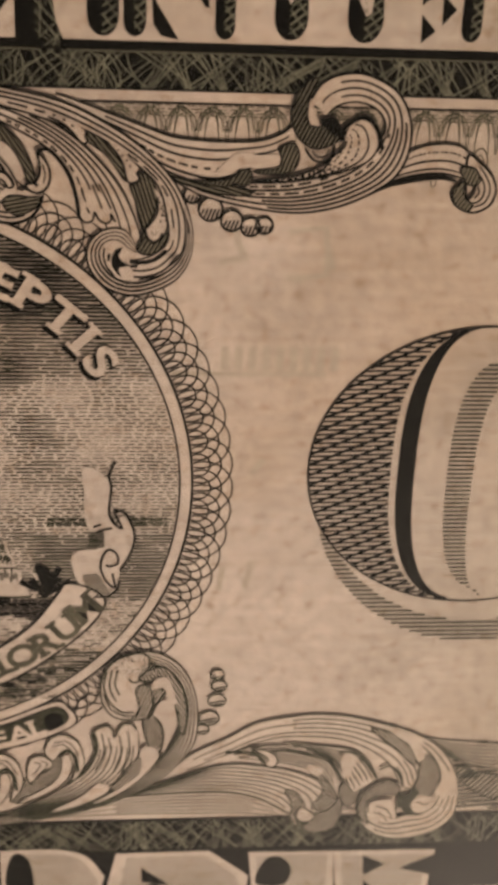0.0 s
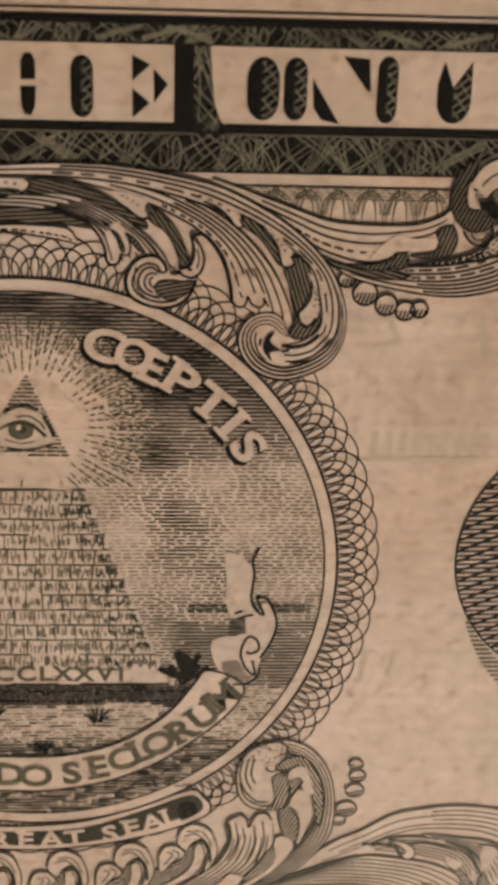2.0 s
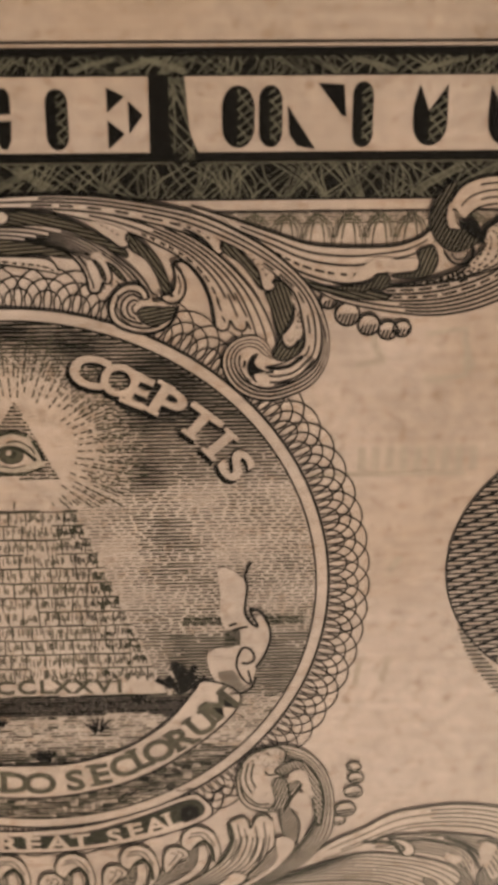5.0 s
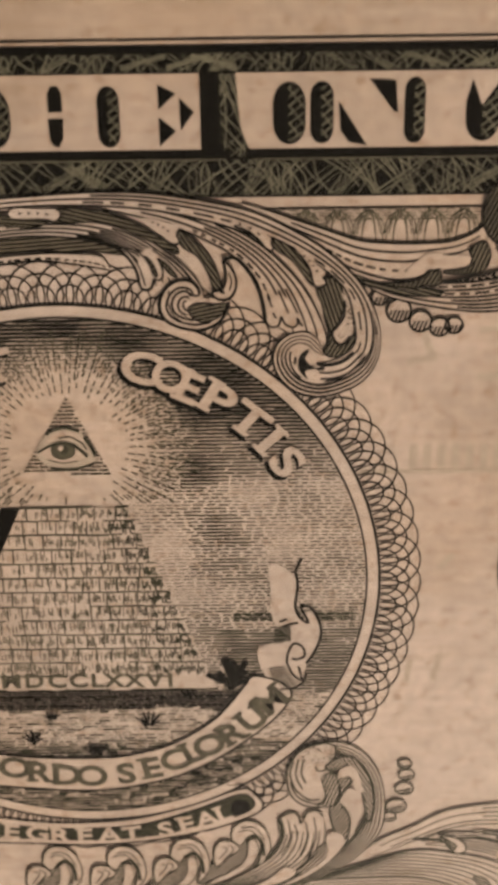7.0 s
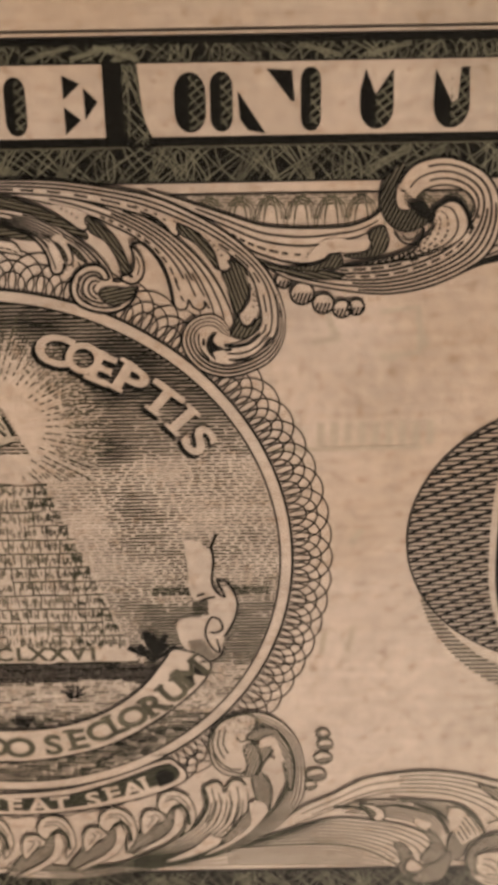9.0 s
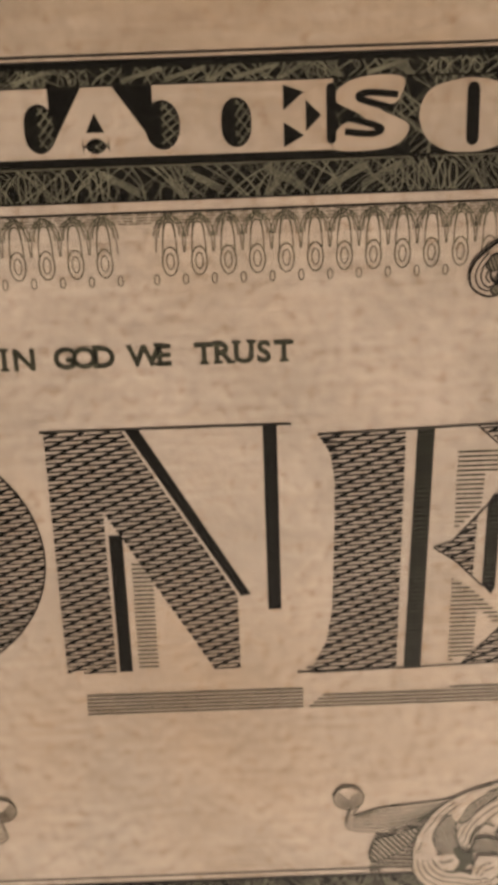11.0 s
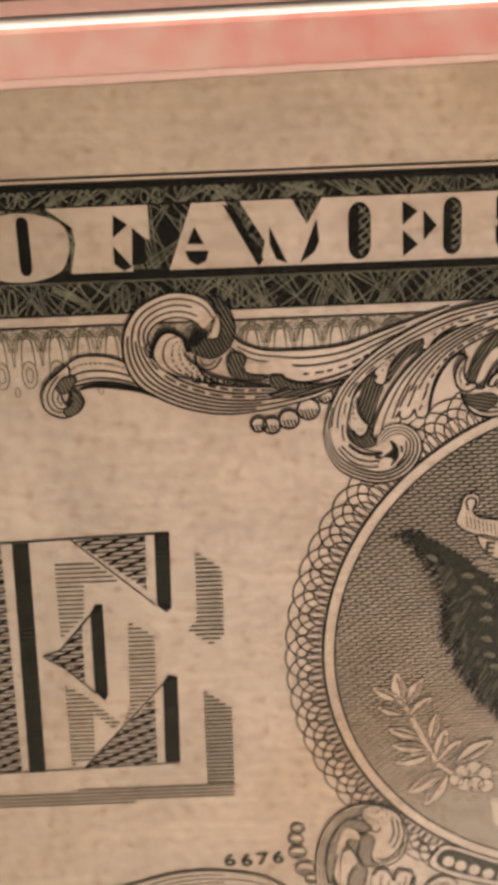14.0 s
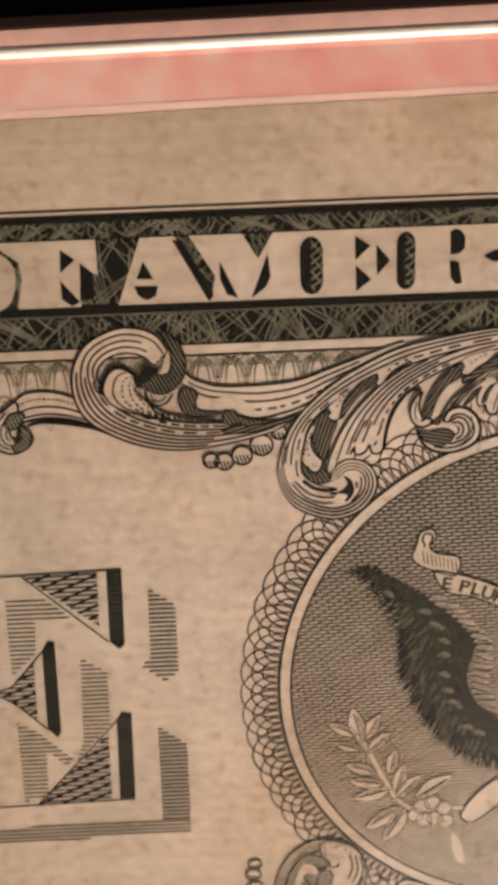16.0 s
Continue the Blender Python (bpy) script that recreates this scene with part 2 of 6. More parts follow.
def band(parent, name, a, b, n, w0=0.12, w1=0.12, ox=0.0, flip=1, layer=5, dashed=(), fill=BARE, ink=INK, edge=0.13, rng=random.Random(5)):
    """A leaf or stem between two edges, engraved with lines that follow it."""
    a, b = even(spline(a), 90), even(spline(b), 90)
    gaps = sorted(math.hypot(p[0] - q[0], p[1] - q[1]) for p, q in zip(a, b))
    old, n = n, max(4, round(gaps[60] / (0.275 if ink is INK else 0.40)))
    dashed = {round(d * n / old) for d in dashed}
    w0, w1 = (max(0.32, min(0.70, 3.4 * w)) * (0.9 if ink is FINE else 1.0) for w in (w0, w1))
    f = Ink(name, fill, parent, layer, ox, flip)
    for (p, q), (r, s) in zip(zip(a, b), zip(a[1:], b[1:])):
        f.n = 0
        f.poly([p, q, s, r])
    top = f.done()
    k = Ink("engraving", ink, top, layer + 0.06, ox, flip)
    for i in range(n + 1):
        t = i / n
        line = [(p[0] + (q[0] - p[0]) * t, p[1] + (q[1] - p[1]) * t) for p, q in zip(a, b)]
        part_of = w0 + (w1 - w0) * t
        wide = [min(0.2, max(0.035, part_of / n * math.hypot(p[0] - q[0], p[1] - q[1]))) for p, q in zip(a, b)]
        if i in (0, n):
            k.ribbon(line, edge if ink is INK else edge * 0.75)
        elif i in dashed:
            j = rng.randint(0, 2)
            while j < 88:
                e = min(89, j + rng.randint(3, 4))
                if math.hypot(a[j][0] - b[j][0], a[j][1] - b[j][1]) / n > 0.12:
                    k.ribbon(line[j:e + 1], wide[j])
                j = e + 1
        else:
            lo, hi = rng.randint(0, 6), 89 - rng.randint(0, 6)
            run = []
            for j in range(lo, hi + 1):
                gap = math.hypot(a[j][0] - b[j][0], a[j][1] - b[j][1]) / n
                if gap > 0.12 or (gap > 0.06 and i % 2 == 0):
                    run.append(j)
                if run and (run[-1] != j or j == hi):
                    if len(run) > 2:
                        k.ribbon(line[run[0]:run[-1] + 1], lambda s, g=wide, r=run: g[r[min(len(r) - 1, round(s * (len(r) - 1)))]])
                    run = []
    tagged(k.done(), kind="stuff")
    return top


def flow(parent, name, a, b, n, wide=0.12, ox=0.0, flip=1, layer=6.0, ink=INK, fill=BARE, dashed=(), rng=random.Random(9), trim=6, pitch=0.24):
    """A leaf blade between two guide lines, with n engraved lines that run along it, swelling in the middle."""
    a, b = even(spline(a), 80), even(spline(b), 80)
    top = parent
    if fill:
        f = Ink(name, fill, parent, layer, ox, flip)
        for (p, q), (r, t) in zip(zip(a, b), zip(a[1:], b[1:])):
            f.n = 0
            f.poly([p, q, t, r])
        top = f.done()
    k = Ink("engraving", ink, top, layer + 0.08, ox, flip)
    gap = [math.hypot(p[0] - q[0], p[1] - q[1]) / n for p, q in zip(a, b)]
    # where the blade narrows, every second line drops out, then every fourth
    stride = [1 if g > pitch else 2 if g > pitch / 2 else 4 if g > pitch / 4 else n for g in gap]
    for i in range(n + 1):
        t = i / n
        run = [(p[0] + (q[0] - p[0]) * t, p[1] + (q[1] - p[1]) * t) for p, q in zip(a, b)]
        lo, hi = (0, 79) if i in (0, n) else (rng.randint(0, trim), 79 - rng.randint(0, trim))
        w = [max(0.04, min(wide, g * m * 0.46)) * (0.7 + 0.4 * math.sin(math.pi * j / 79)) for j, (g, m) in enumerate(zip(gap, stride))]
        held = [j for j in range(lo, hi + 1) if i in (0, n) or i % stride[j] == 0]
        j = 0
        while j < len(held):
            e = j
            most = 2 + rng.randint(0, 1) if i in dashed else 200
            while e + 1 < len(held) and held[e + 1] == held[e] + 1 and e - j < most:
                e += 1
            if e > j:
                k.ribbon(run[held[j]:held[e] + 1], lambda u, w=w, lo=held[j], hi=held[e]: w[lo + round(u * (hi - lo))])
            j = e + 1 + (rng.randint(0, 1) if i in dashed else 0)
    tagged(k.done(), kind="stuff")
    return top


def shade(parent, name, pts, ox=0.0, flip=1, layer=7.0, angle=40.0, base=None, ink=INK, wide=0.10, edge=0.09):
    """A deep engraved hollow: a worn ink tone under close dark lines."""
    pts = spline(pts, 6, True)
    k = Ink(name, base or SOFTINK, parent, layer, ox, flip)
    k.poly(pts)
    ob = k.done()
    k = Ink("engraving", ink, ob, layer + 0.1, ox, flip)
    k.hatch([pts], 0.2, angle, wide * 1.1)
    k.ribbon(pts, edge, True)
    tagged(k.done(), kind="stuff")
    return ob


STACK = [0]


def shape(parent, name, pts, mat, ox=0.0, flip=1, layer=7, outline=0.0, smooth=True, line_mat=None):
    pts = spline(pts, 6, True) if smooth else pts
    STACK[0] += 1
    layer += STACK[0] % 9 * 0.04
    k = Ink(name, mat, parent, layer, ox, flip)
    k.poly(pts)
    ob = k.done()
    if outline:
        e = Ink("outline", line_mat or INK, ob, layer + 0.5, ox, flip)
        e.ribbon(pts, outline, True)
        e.done()
    return ob


def line(parent, name, pts, w, mat=INK, ox=0.0, flip=1, layer=7, closed=False):
    k = Ink(name, mat, parent, layer, ox, flip)
    k.ribbon(spline(pts, 8, closed), w, closed)
    return k.done()


def toned(ink, loops, step, tone, seg=0.5, rng=None, solid=0.55):
    """Engraved shading: broken parallel lines whose thickness follows tone(x, y) from 0 to 1."""
    ys = [p[1] for l in loops for p in l]
    y, k = min(ys) + step / 2, 0
    while y < max(ys):
        cuts = sorted(ax + (y - ay) / (by - ay) * (bx - ax) for l in loops for (ax, ay), (bx, by) in zip(l, l[1:] + l[:1]) if (ay <= y) != (by <= y))
        for a, b in zip(cuts[::2], cuts[1::2]):
            x = a - seg * rng.random()
            while x < b:
                d = seg * rng.uniform(0.6, 1.4)
                p, q = max(a, x), min(b, x + d)
                t = tone((p + q) / 2, y)
                w = step * min(0.9, t)
                if t > 0.06 and q - p > 0.04:
                    cut = 1.0 if t > solid + rng.uniform(-0.12, 0.12) else 0.75
                    ink.dash(p, y + rng.uniform(-0.02, 0.02), p + (q - p) * cut, y + rng.uniform(-0.02, 0.02), w)
                x += d
        y += step
        k += 1


# ---------------------------------------------------------------- table, holder, paper
def slab(name, x0, y0, z0, x1, y1, z1, mat, parent=None, bevel=0.0):
    bm = bmesh.new()
    bmesh.ops.create_cube(bm, size=1.0)
    for v in bm.verts:
        v.co = ((x0 + x1) / 2 + v.co.x * (x1 - x0), (y0 + y1) / 2 + v.co.y * (y1 - y0), (z0 + z1) / 2 + v.co.z * (z1 - z0))
    if bevel:
        bmesh.ops.bevel(bm, geom=bm.edges[:], offset=bevel, segments=3, affect="EDGES")
    me = bpy.data.meshes.new(name)
    bm.to_mesh(me)
    bm.free()
    me.materials.append(mat)
    ob = new(name, me)
    ob.parent = parent
    return ob


DARK = material("dark_table", (0.012, 0.011, 0.014), 0.6, spread=0.4, scale=60, bump=0.2, bump_scale=400)
table = slab("table", -0.6, -0.4, -0.035, 0.6, 0.4, -0.0045, DARK)
tagged(table, "dark, nearly black table top under the note", "table", kind="structure")

PINK = material("pink_card", (0.84, 0.33, 0.31), 0.4, second=(0.90, 0.64, 0.58), scale=52, spec=0.5)
# near-white base colour paints in the glint along the clear plastic's edge
GLINT_WHITE = material("glint_white_plastic", (0.97, 0.95, 0.93), 0.34, spread=0.02, scale=200, spec=0.9)
SOFT = material("soft_plastic_edge", (0.93, 0.67, 0.61), 0.6, spread=0.08, scale=200, spec=0.4)
ROSE = material("rose_plastic_rim", (0.86, 0.55, 0.50), 0.5, spread=0.12, scale=80, spec=0.4)
GLASS = bpy.data.materials.new("clear_cover")
GLASS.use_nodes = True
g = GLASS.node_tree.nodes["Principled BSDF"]
g.inputs["Transmission Weight"].default_value, g.inputs["Roughness"].default_value, g.inputs["IOR"].default_value = 1.0, 0.0, 1.46
# fine scuffs on the plastic scatter a little of the lamp's reflection
scuff, blend = GLASS.node_tree.nodes.new("ShaderNodeBsdfGlossy"), GLASS.node_tree.nodes.new("ShaderNodeMixShader")
scuff.inputs["Roughness"].default_value, blend.inputs[0].default_value = 0.38, 0.012
GLASS.node_tree.links.new(g.outputs[0], blend.inputs[1])
GLASS.node_tree.links.new(scuff.outputs[0], blend.inputs[2])
GLASS.node_tree.links.new(blend.outputs[0], GLASS.node_tree.nodes["Material Output"].inputs["Surface"])
holder = empty("banknote_holder")
tagged(holder, "flat pink backed plastic holder, the glint on its top edge coloured white", "holder")
holder.rotation_euler.z = 0.014
TOP = 37.45 * U
slab("backing", -0.0805, -0.037, -0.0044, 0.0805, TOP, -0.00005, PINK, holder, 0.0001)


def bead_edge(name, y, z, r, mat, x=0.0805):
    """A rounded bright edge that runs along the holder."""
    bm = bmesh.new()
    rings = []
    for i in range(41):
        px = -x + 2 * x * i / 40
        rings.append([bm.verts.new((px, y + r * math.cos(radians(q)), z + 0.8 * r * math.sin(radians(q)))) for q in range(0, 181, 15)])
    for p, q in zip(rings, rings[1:]):
        for i in range(12):
            bm.faces.new((p[i], q[i], q[i + 1], p[i + 1]))
    bmesh.ops.recalc_face_normals(bm, faces=bm.faces[:])
    me = bpy.data.meshes.new(name)
    bm.to_mesh(me)
    bm.free()
    me.materials.append(mat)
    for p in me.polygons:
        p.use_smooth = True
    ob = new(name, me)
    ob.parent = holder


bead_edge("glint_edge", TOP, -0.00012, 0.00030, GLINT_WHITE)
slab("rim", -0.0808, TOP - 0.0001, -0.0044, 0.0808, TOP + 0.00115, 0.0, ROSE, holder, 0.00015)
slab("inner_edge", -0.0803, 33.6 * U, -0.00021, 0.0803, 34.66 * U, -0.00003, SOFT, holder, 0.00003)
cover = slab("clear_cover", -0.080, -0.036, 0.0005, 0.080, TOP - 0.0005, 0.00065, GLASS, holder, 0.0)
cover.visible_shadow = False

note = empty("banknote")
tagged(note, "worn one dollar banknote, back up, dark green engraving on cream paper", "banknote")
bm = bmesh.new()
NX, NY = 120, 6
grid = [[bm.verts.new(((-78 + 156 * i / NX) * 1e-3, 0, 0)) for i in range(NX + 1)] for j in range(NY + 1)]
for j, row in enumerate(grid):
    for i, v in enumerate(row):
        top = 33.12 + 0.10 * noise.noise((i * 0.35, 3.1, 0)) + 0.018 * max(v.co.x * 1e3 - 32.0, -14.0)
        v.co.y = (-33.1 + (top + 33.1) * j / NY) * 1e-3
for j in range(NY):
    for i in range(NX):
        bm.faces.new((grid[j][i], grid[j][i + 1], grid[j + 1][i + 1], grid[j + 1][i]))
ext = bmesh.ops.extrude_face_region(bm, geom=bm.faces[:])
for g in ext["geom"]:
    if isinstance(g, bmesh.types.BMVert):
        g.co.z = -0.00011
bmesh.ops.recalc_face_normals(bm, faces=bm.faces[:])
me = bpy.data.meshes.new("paper")
bm.to_mesh(me)
bm.free()
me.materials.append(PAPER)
paper = new("paper", me)
paper.parent = note

# ---------------------------------------------------------------- title strips
Y0, Y1, CAP0, CAP1 = 22.2, 29.42, 24.6, 28.2


def net(parent, x0, x1, y0, y1, seed, layer=2.5, fan=2.9, mat=THREAD, w=0.075):
    """Cobweb of pale crossing threads inside a dark strip, with brighter sheaves here and there."""
    rng = random.Random(seed)
    k = Ink("cobweb", mat, parent, layer)
    h = y1 - y0
    for s in (0, 1):
        x = x0
        while x < x1 - h * 1.8:
            a, b = (y0 + 0.04, y1 - 0.04) if s else (y1 - 0.04, y0 + 0.04)
            e = x + h * rng.uniform(0.3, 1.5)
            bow = rng.uniform(-0.3, 0.3)
            pts = spline([(x, a), ((x + e) / 2 + bow, (a + b) / 2), (e, b)], 4)
            if rng.random() < 0.3:
                pts = pts[:rng.randint(4, 7)]
            k.ribbon(pts, w * rng.uniform(0.4, 1.2))
            x += rng.uniform(0.28, 0.72)
    x = x0 + fan
    while x < x1 - fan:
        kind = rng.random()
        if kind < 0.4:
            side = rng.choice((-1, 1))
            for q in range(4):
                k.ribbon(spline([(x + side * 0.1 * q, y0 + 0.05), (x + side * (0.3 + 0.22 * q), y0 + h * 0.5), (x + side * (0.4 + 0.45 * q), y1 - 0.05)], 4), w * rng.uniform(0.7, 1.3))
        elif kind < 0.7:
            for d in (-0.3, 0.3):
                k.ribbon(arc(x + d, y0 + h * 0.45, 0.2, h * 0.42, 0, 360, 14)[:-1], w * rng.uniform(0.7, 1.3), True)
        else:
            side = rng.choice((-1, 1))
            for q in range(3):
                k.ribbon(spline([(x, y0 + h * (0.1 + 0.1 * q)), (x + side * 1.0, y0 + h * (0.45 + 0.08 * q)), (x + side * 2.1, y0 + h * (0.75 + 0.08 * q))], 4), w * rng.uniform(0.9, 1.5))
        x += rng.uniform(1.1, 2.6)
    return k.done()


strip = Ink("title_strip", INK, note, 2)
strip.poly(box(-70, Y0, 70, Y1))
strip = strip.done()
net(strip, -69, 69, Y0 + 0.08, 24.1, 3, fan=2.6)
net(strip, -69, 69, 28.25, 29.15, 4, fan=1.1)
net(strip, -69, 69, 24.2, 28.2, 5, 2.4, fan=2.2)
k = Ink("letter_shadow", INK, strip, 3)
k.poly(box(-60.5, 24.15, -41.3, 24.7))
k.poly(box(-40.3, 24.15, -13.5, 24.7))
k.poly(box(15.5, 24.15, 60, 24.7))
k.poly(box(-13, 24.15, 14.5, 24.7))
k.done()
k = Ink("fine_rule", PALE, strip, 3)
for a, b in ((-60.5, -41.3), (-40.0, -13.5), (-13, 14.5), (15.5, 60)):
    k.dash(a, 24.08, b, 24.08, 0.09)
k.done()
k = Ink("rule", INK, note, 2)
k.dash(-71, 29.76, 71, 29.76, 0.11)
k.dash(-71, 29.46, 71, 29.46, 0.12)
k.dash(-70, 21.62, 70, 21.62, 0.09)
k.done()


def letter(x0, x1, counters, ox, outline=None, seed=1, y0=CAP0, y1=CAP1):
    """One fat white title letter with its dark counters."""
    w = Ink("letter", BARE, note, 4, ox)
    outline = outline if not outline or len(outline) > 12 else [(x1 if abs(x - x1) < 0.4 else x, y0 if abs(y - y0) < 0.4 else y1 if abs(y - y1) < 0.4 else y) for x, y in outline]
    w.poly(outline or box(x0, y0, x1, y1))
    w = w.done()
    k = Ink("counter", INK, w, 5, ox)
    p = Ink("counter_net", THREAD, w, 5.5, ox)
    rng = random.Random(seed)
    for c in counters:
        k.poly(c)
        xs, ys = [q[0] for q in c], [q[1] for q in c]
        if max(xs) - min(xs) > 0.85 and len(c) > 8:
            lo = min(xs) + (max(xs) - min(xs)) * 0.45
            inner = [(max(q[0], lo), q[1]) for q in c]
            mid = sum(ys) / len(ys)
            inner = [(q[0] * 0.9 + (lo + max(xs)) / 2 * 0.1, mid + (q[1] - mid) * 0.88) for q in inner]
            p.hatch([inner], 0.34, rng.choice((38, 52, -40)), 0.09)
            p.hatch([inner], 0.5, rng.choice((-52, 74)), 0.08)
    k.done()
    p.done()


L, R = -SEAL, SEAL
# THE
letter(-9.6, -3.6, [[(-9.4, 25.0), (-8.3, 25.0), (-8.3, 27.2), (-9.4, 27.9)]], L)
letter(-3.6, 2.2, [stad([(-3.19, 27.65), (-1.46, 24.75)]), [(0.34, 26.46), (0.36, 27.34), (0.55, 27.69), (0.86, 27.7), (1.05, 27.35), (1.04, 26.48)], [(0.31, 26.16), (1.06, 26.17), (0.99, 25.21), (0.77, 24.79), (0.51, 24.84), (0.34, 25.2)]], L)
letter(2.2, 7.55, [stad([(2.67, 27.66), (3.74, 24.74)]), [(5.57, 27.71), (5.58, 26.51), (6.42, 27.28)], [(5.58, 26.18), (5.59, 24.77), (6.4, 25.5)], [(6.58, 27.08), (6.61, 25.51), (7.27, 26.39)]], L)
k = Ink("letter_shadow", INK, strip, 3.4, L)
k.poly(box(7.56, 24.2, 8.5, 28.25))
k.done()
# UNITED
letter(9.3, 13.4, [stad([(11.01, 27.76), (12.57, 24.78)])], L, outline=[(9.27, 27.95), (13.23, 28), (13.43, 24.43), (12.16, 24.39), (11.24, 24.37), (10.71, 24.42), (10.25, 24.56), (9.87, 24.84), (9.62, 25.2), (9.48, 25.66), (9.4, 26.37), (9.35, 27.13)])
letter(13.4, 17.8, [stad([(12.77, 27.77), (13.89, 24.81)]), [(14.13, 26.84), (14.22, 25.43), (14.62, 24.87), (15.51, 24.68)], [(15.57, 27.85), (16.81, 27.77), (16.95, 26.25), (16.74, 26.3)]], L)
letter(17.8, 21.0, [stad([(17.23, 27.92), (18.23, 24.77)])], L)
letter(21.0, 24.7, [[*stad([(20.14, 27.81), (21.81, 24.82)])[10:], [(21.76, 27.78), (20.83, 26.47), (20.48, 27.8), (20.14, 27.65)][0], *[(20.91, 26.53), (20.42, 27.78)]]], L)
letter(24.7, 30.1, [[*stad([(23.76, 27.8), (25.56, 24.8)])[10:], *[(25.46, 27.82), (25.05, 27.78), (24.96, 26.26), (24.69, 26.06), (23.82, 27.74)]], [(27.39, 27.9), (27.43, 26.68), (28.3, 27.5)], [(27.45, 26.29), (27.5, 24.88), (28.21, 25.49)], [(28.45, 27.22), (28.51, 25.77), (29.19, 26.54)]], L)
letter(30.1, 35.4, [stad([(29.48, 27.92), (30.51, 24.99)]), [(31.9, 25.0), (32.7, 25.0), (32.7, 27.8), (31.9, 27.8)], [(34.8, 24.6), (35.5, 24.6), (35.5, 25.6)]], L)


def stem_letter(ch, x, w):
    """The title letters between the seals, drawn to the same pattern."""
    m, y0, y1 = x + w / 2, CAP0, CAP1
    t = 0.55
    if ch == "T":
        cs = [stad(((x - 0.45, y0 + 0.3), (x + w * 0.28, y1 - 0.75))), stad(((x + w * 0.72, y0 + 0.3), (x + w + 0.2, y1 - 0.75)))]
        letter(x, x + w, cs, 0)
    elif ch == "A":
        letter(x, x + w, [[(x, y1), (x + w * 0.32, y1), (x, y0 + 0.6)], [(x + w * 0.62, y1), (x + w, y1), (x + w, y0 + 0.6)],
                          [(x + w * 0.34, y0 + 1.3), (x + w * 0.52, y0 + 1.3), (x + w * 0.43, y0 + 2.3)], stad(((x + w * 0.3, y0 + 0.2), (x + w * 0.56, y0 + 1.0)))], 0)
    elif ch == "E":
        letter(x, x + w, [[(x + w * 0.42, y1 - 0.2), (x + w * 0.42, y1 - 1.5), (x + w * 0.66, y1 - 0.6)], [(x + w * 0.42, y0 + 0.2), (x + w * 0.42, y0 + 1.5), (x + w * 0.66, y0 + 0.8)],
                          [(x + w * 0.68, m * 0 + 25.6), (x + w * 0.86, 26.4), (x + w * 0.68, 27.2)], stad(((x + w * 0.92, y0 + 0.3), (x + w + 0.15, y1 - 0.2)))], 0)
    elif ch == "S":
        letter(x, x + w, [], 0, outline=spline([(x, y0), (x + w * 0.75, y0 + 0.02), (x + w, y0 + 1.1), (x + w * 0.62, 26.6), (x + w * 0.85, 27.0), (x + w * 0.9, y1), (x + w * 0.3, y1 - 0.02),
                                                (x, y1 - 1.0), (x + w * 0.4, 26.2), (x + w * 0.1, 25.8)], 6, True))
        k = Ink("counter", INK, strip, 5)
        k.ribbon(spline([(x + w * 0.85, y1 - 0.9), (x + w * 0.45, y1 - 0.75), (x + w * 0.35, y1 - 1.05), (x + w * 0.8, y1 - 1.6)]), 0.35)
        k.ribbon(spline([(x + w * 0.15, y0 + 0.9), (x + w * 0.5, y0 + 0.75), (x + w * 0.62, y0 + 1.05), (x + w * 0.2, y0 + 1.6)]), 0.35)
        k.done()


pos = -13.0
for ch, w in (("S", 4.2), ("T", 4.8), ("A", 5.3), ("T", 4.8), ("E", 4.4), ("S", 3.9)):
    stem_letter(ch, pos, w)
    pos += w
# OF AMERICA
letter(-35, -30, [stad([(-32.66, 27.82), (-32, 24.57)])], R, outline=spline([(-35.08, 26.4), (-34.51, 27.53), (-33.13, 27.96), (-32.38, 28.02), (-31.35, 27.86), (-30.2, 27.28), (-29.92, 26.22), (-30.39, 24.86), (-31.65, 24.31), (-32.73, 24.23), (-33.77, 24.39), (-34.76, 25.11)], 5, True))
letter(-30, -25.6, [[(-27.47, 27.75), (-27.56, 26.49), (-26.73, 27.16)], [(-27.59, 26.07), (-27.59, 25.06), (-27.07, 24.64), (-26.63, 24.87)], [(-26.5, 27), (-26.63, 24.93), (-25.9, 25), (-25.82, 26.37)]], R, outline=[(-31.04, 28), (-25.49, 27.95), (-25.52, 26.36), (-26.37, 26.24), (-26.6, 24.41), (-30.44, 24.3), (-29.93, 24.93), (-29.59, 26.2), (-29.67, 27.11)])
letter(-25, -19.7, [[(-23.18, 26.94), (-23.61, 25.99), (-22.71, 25.95)], [(-23.75, 25.62), (-22.48, 25.58), (-22.63, 25.03), (-23.12, 24.8), (-23.56, 25.07)]], R, outline=[(-23.28, 28.08), (-21.49, 28.08), (-19.79, 24.56), (-25.2, 24.45), (-24.64, 24.74)])
k = Ink("letter_shadow", INK, strip, 4.5, R)
k.poly([(-21.64, 28.08), (-21.05, 27.85), (-19.54, 24.98), (-19.85, 24.62)])
k.done()
letter(-19.7, -14.55, [[(-19.19, 26.79), (-19.22, 25.83), (-18.87, 24.96), (-18.27, 24.72)], [(-16.67, 27.09), (-17.6, 24.69), (-16.81, 25.28), (-16.53, 25.88)], stad([(-14.99, 27.9), (-13.78, 24.77)])], R, outline=[(-20.74, 28.08), (-17.97, 28.01), (-17.18, 26.81), (-16.36, 27.98), (-14.63, 28.01), (-14.63, 24.65), (-19.73, 24.56), (-19.45, 25.99)])
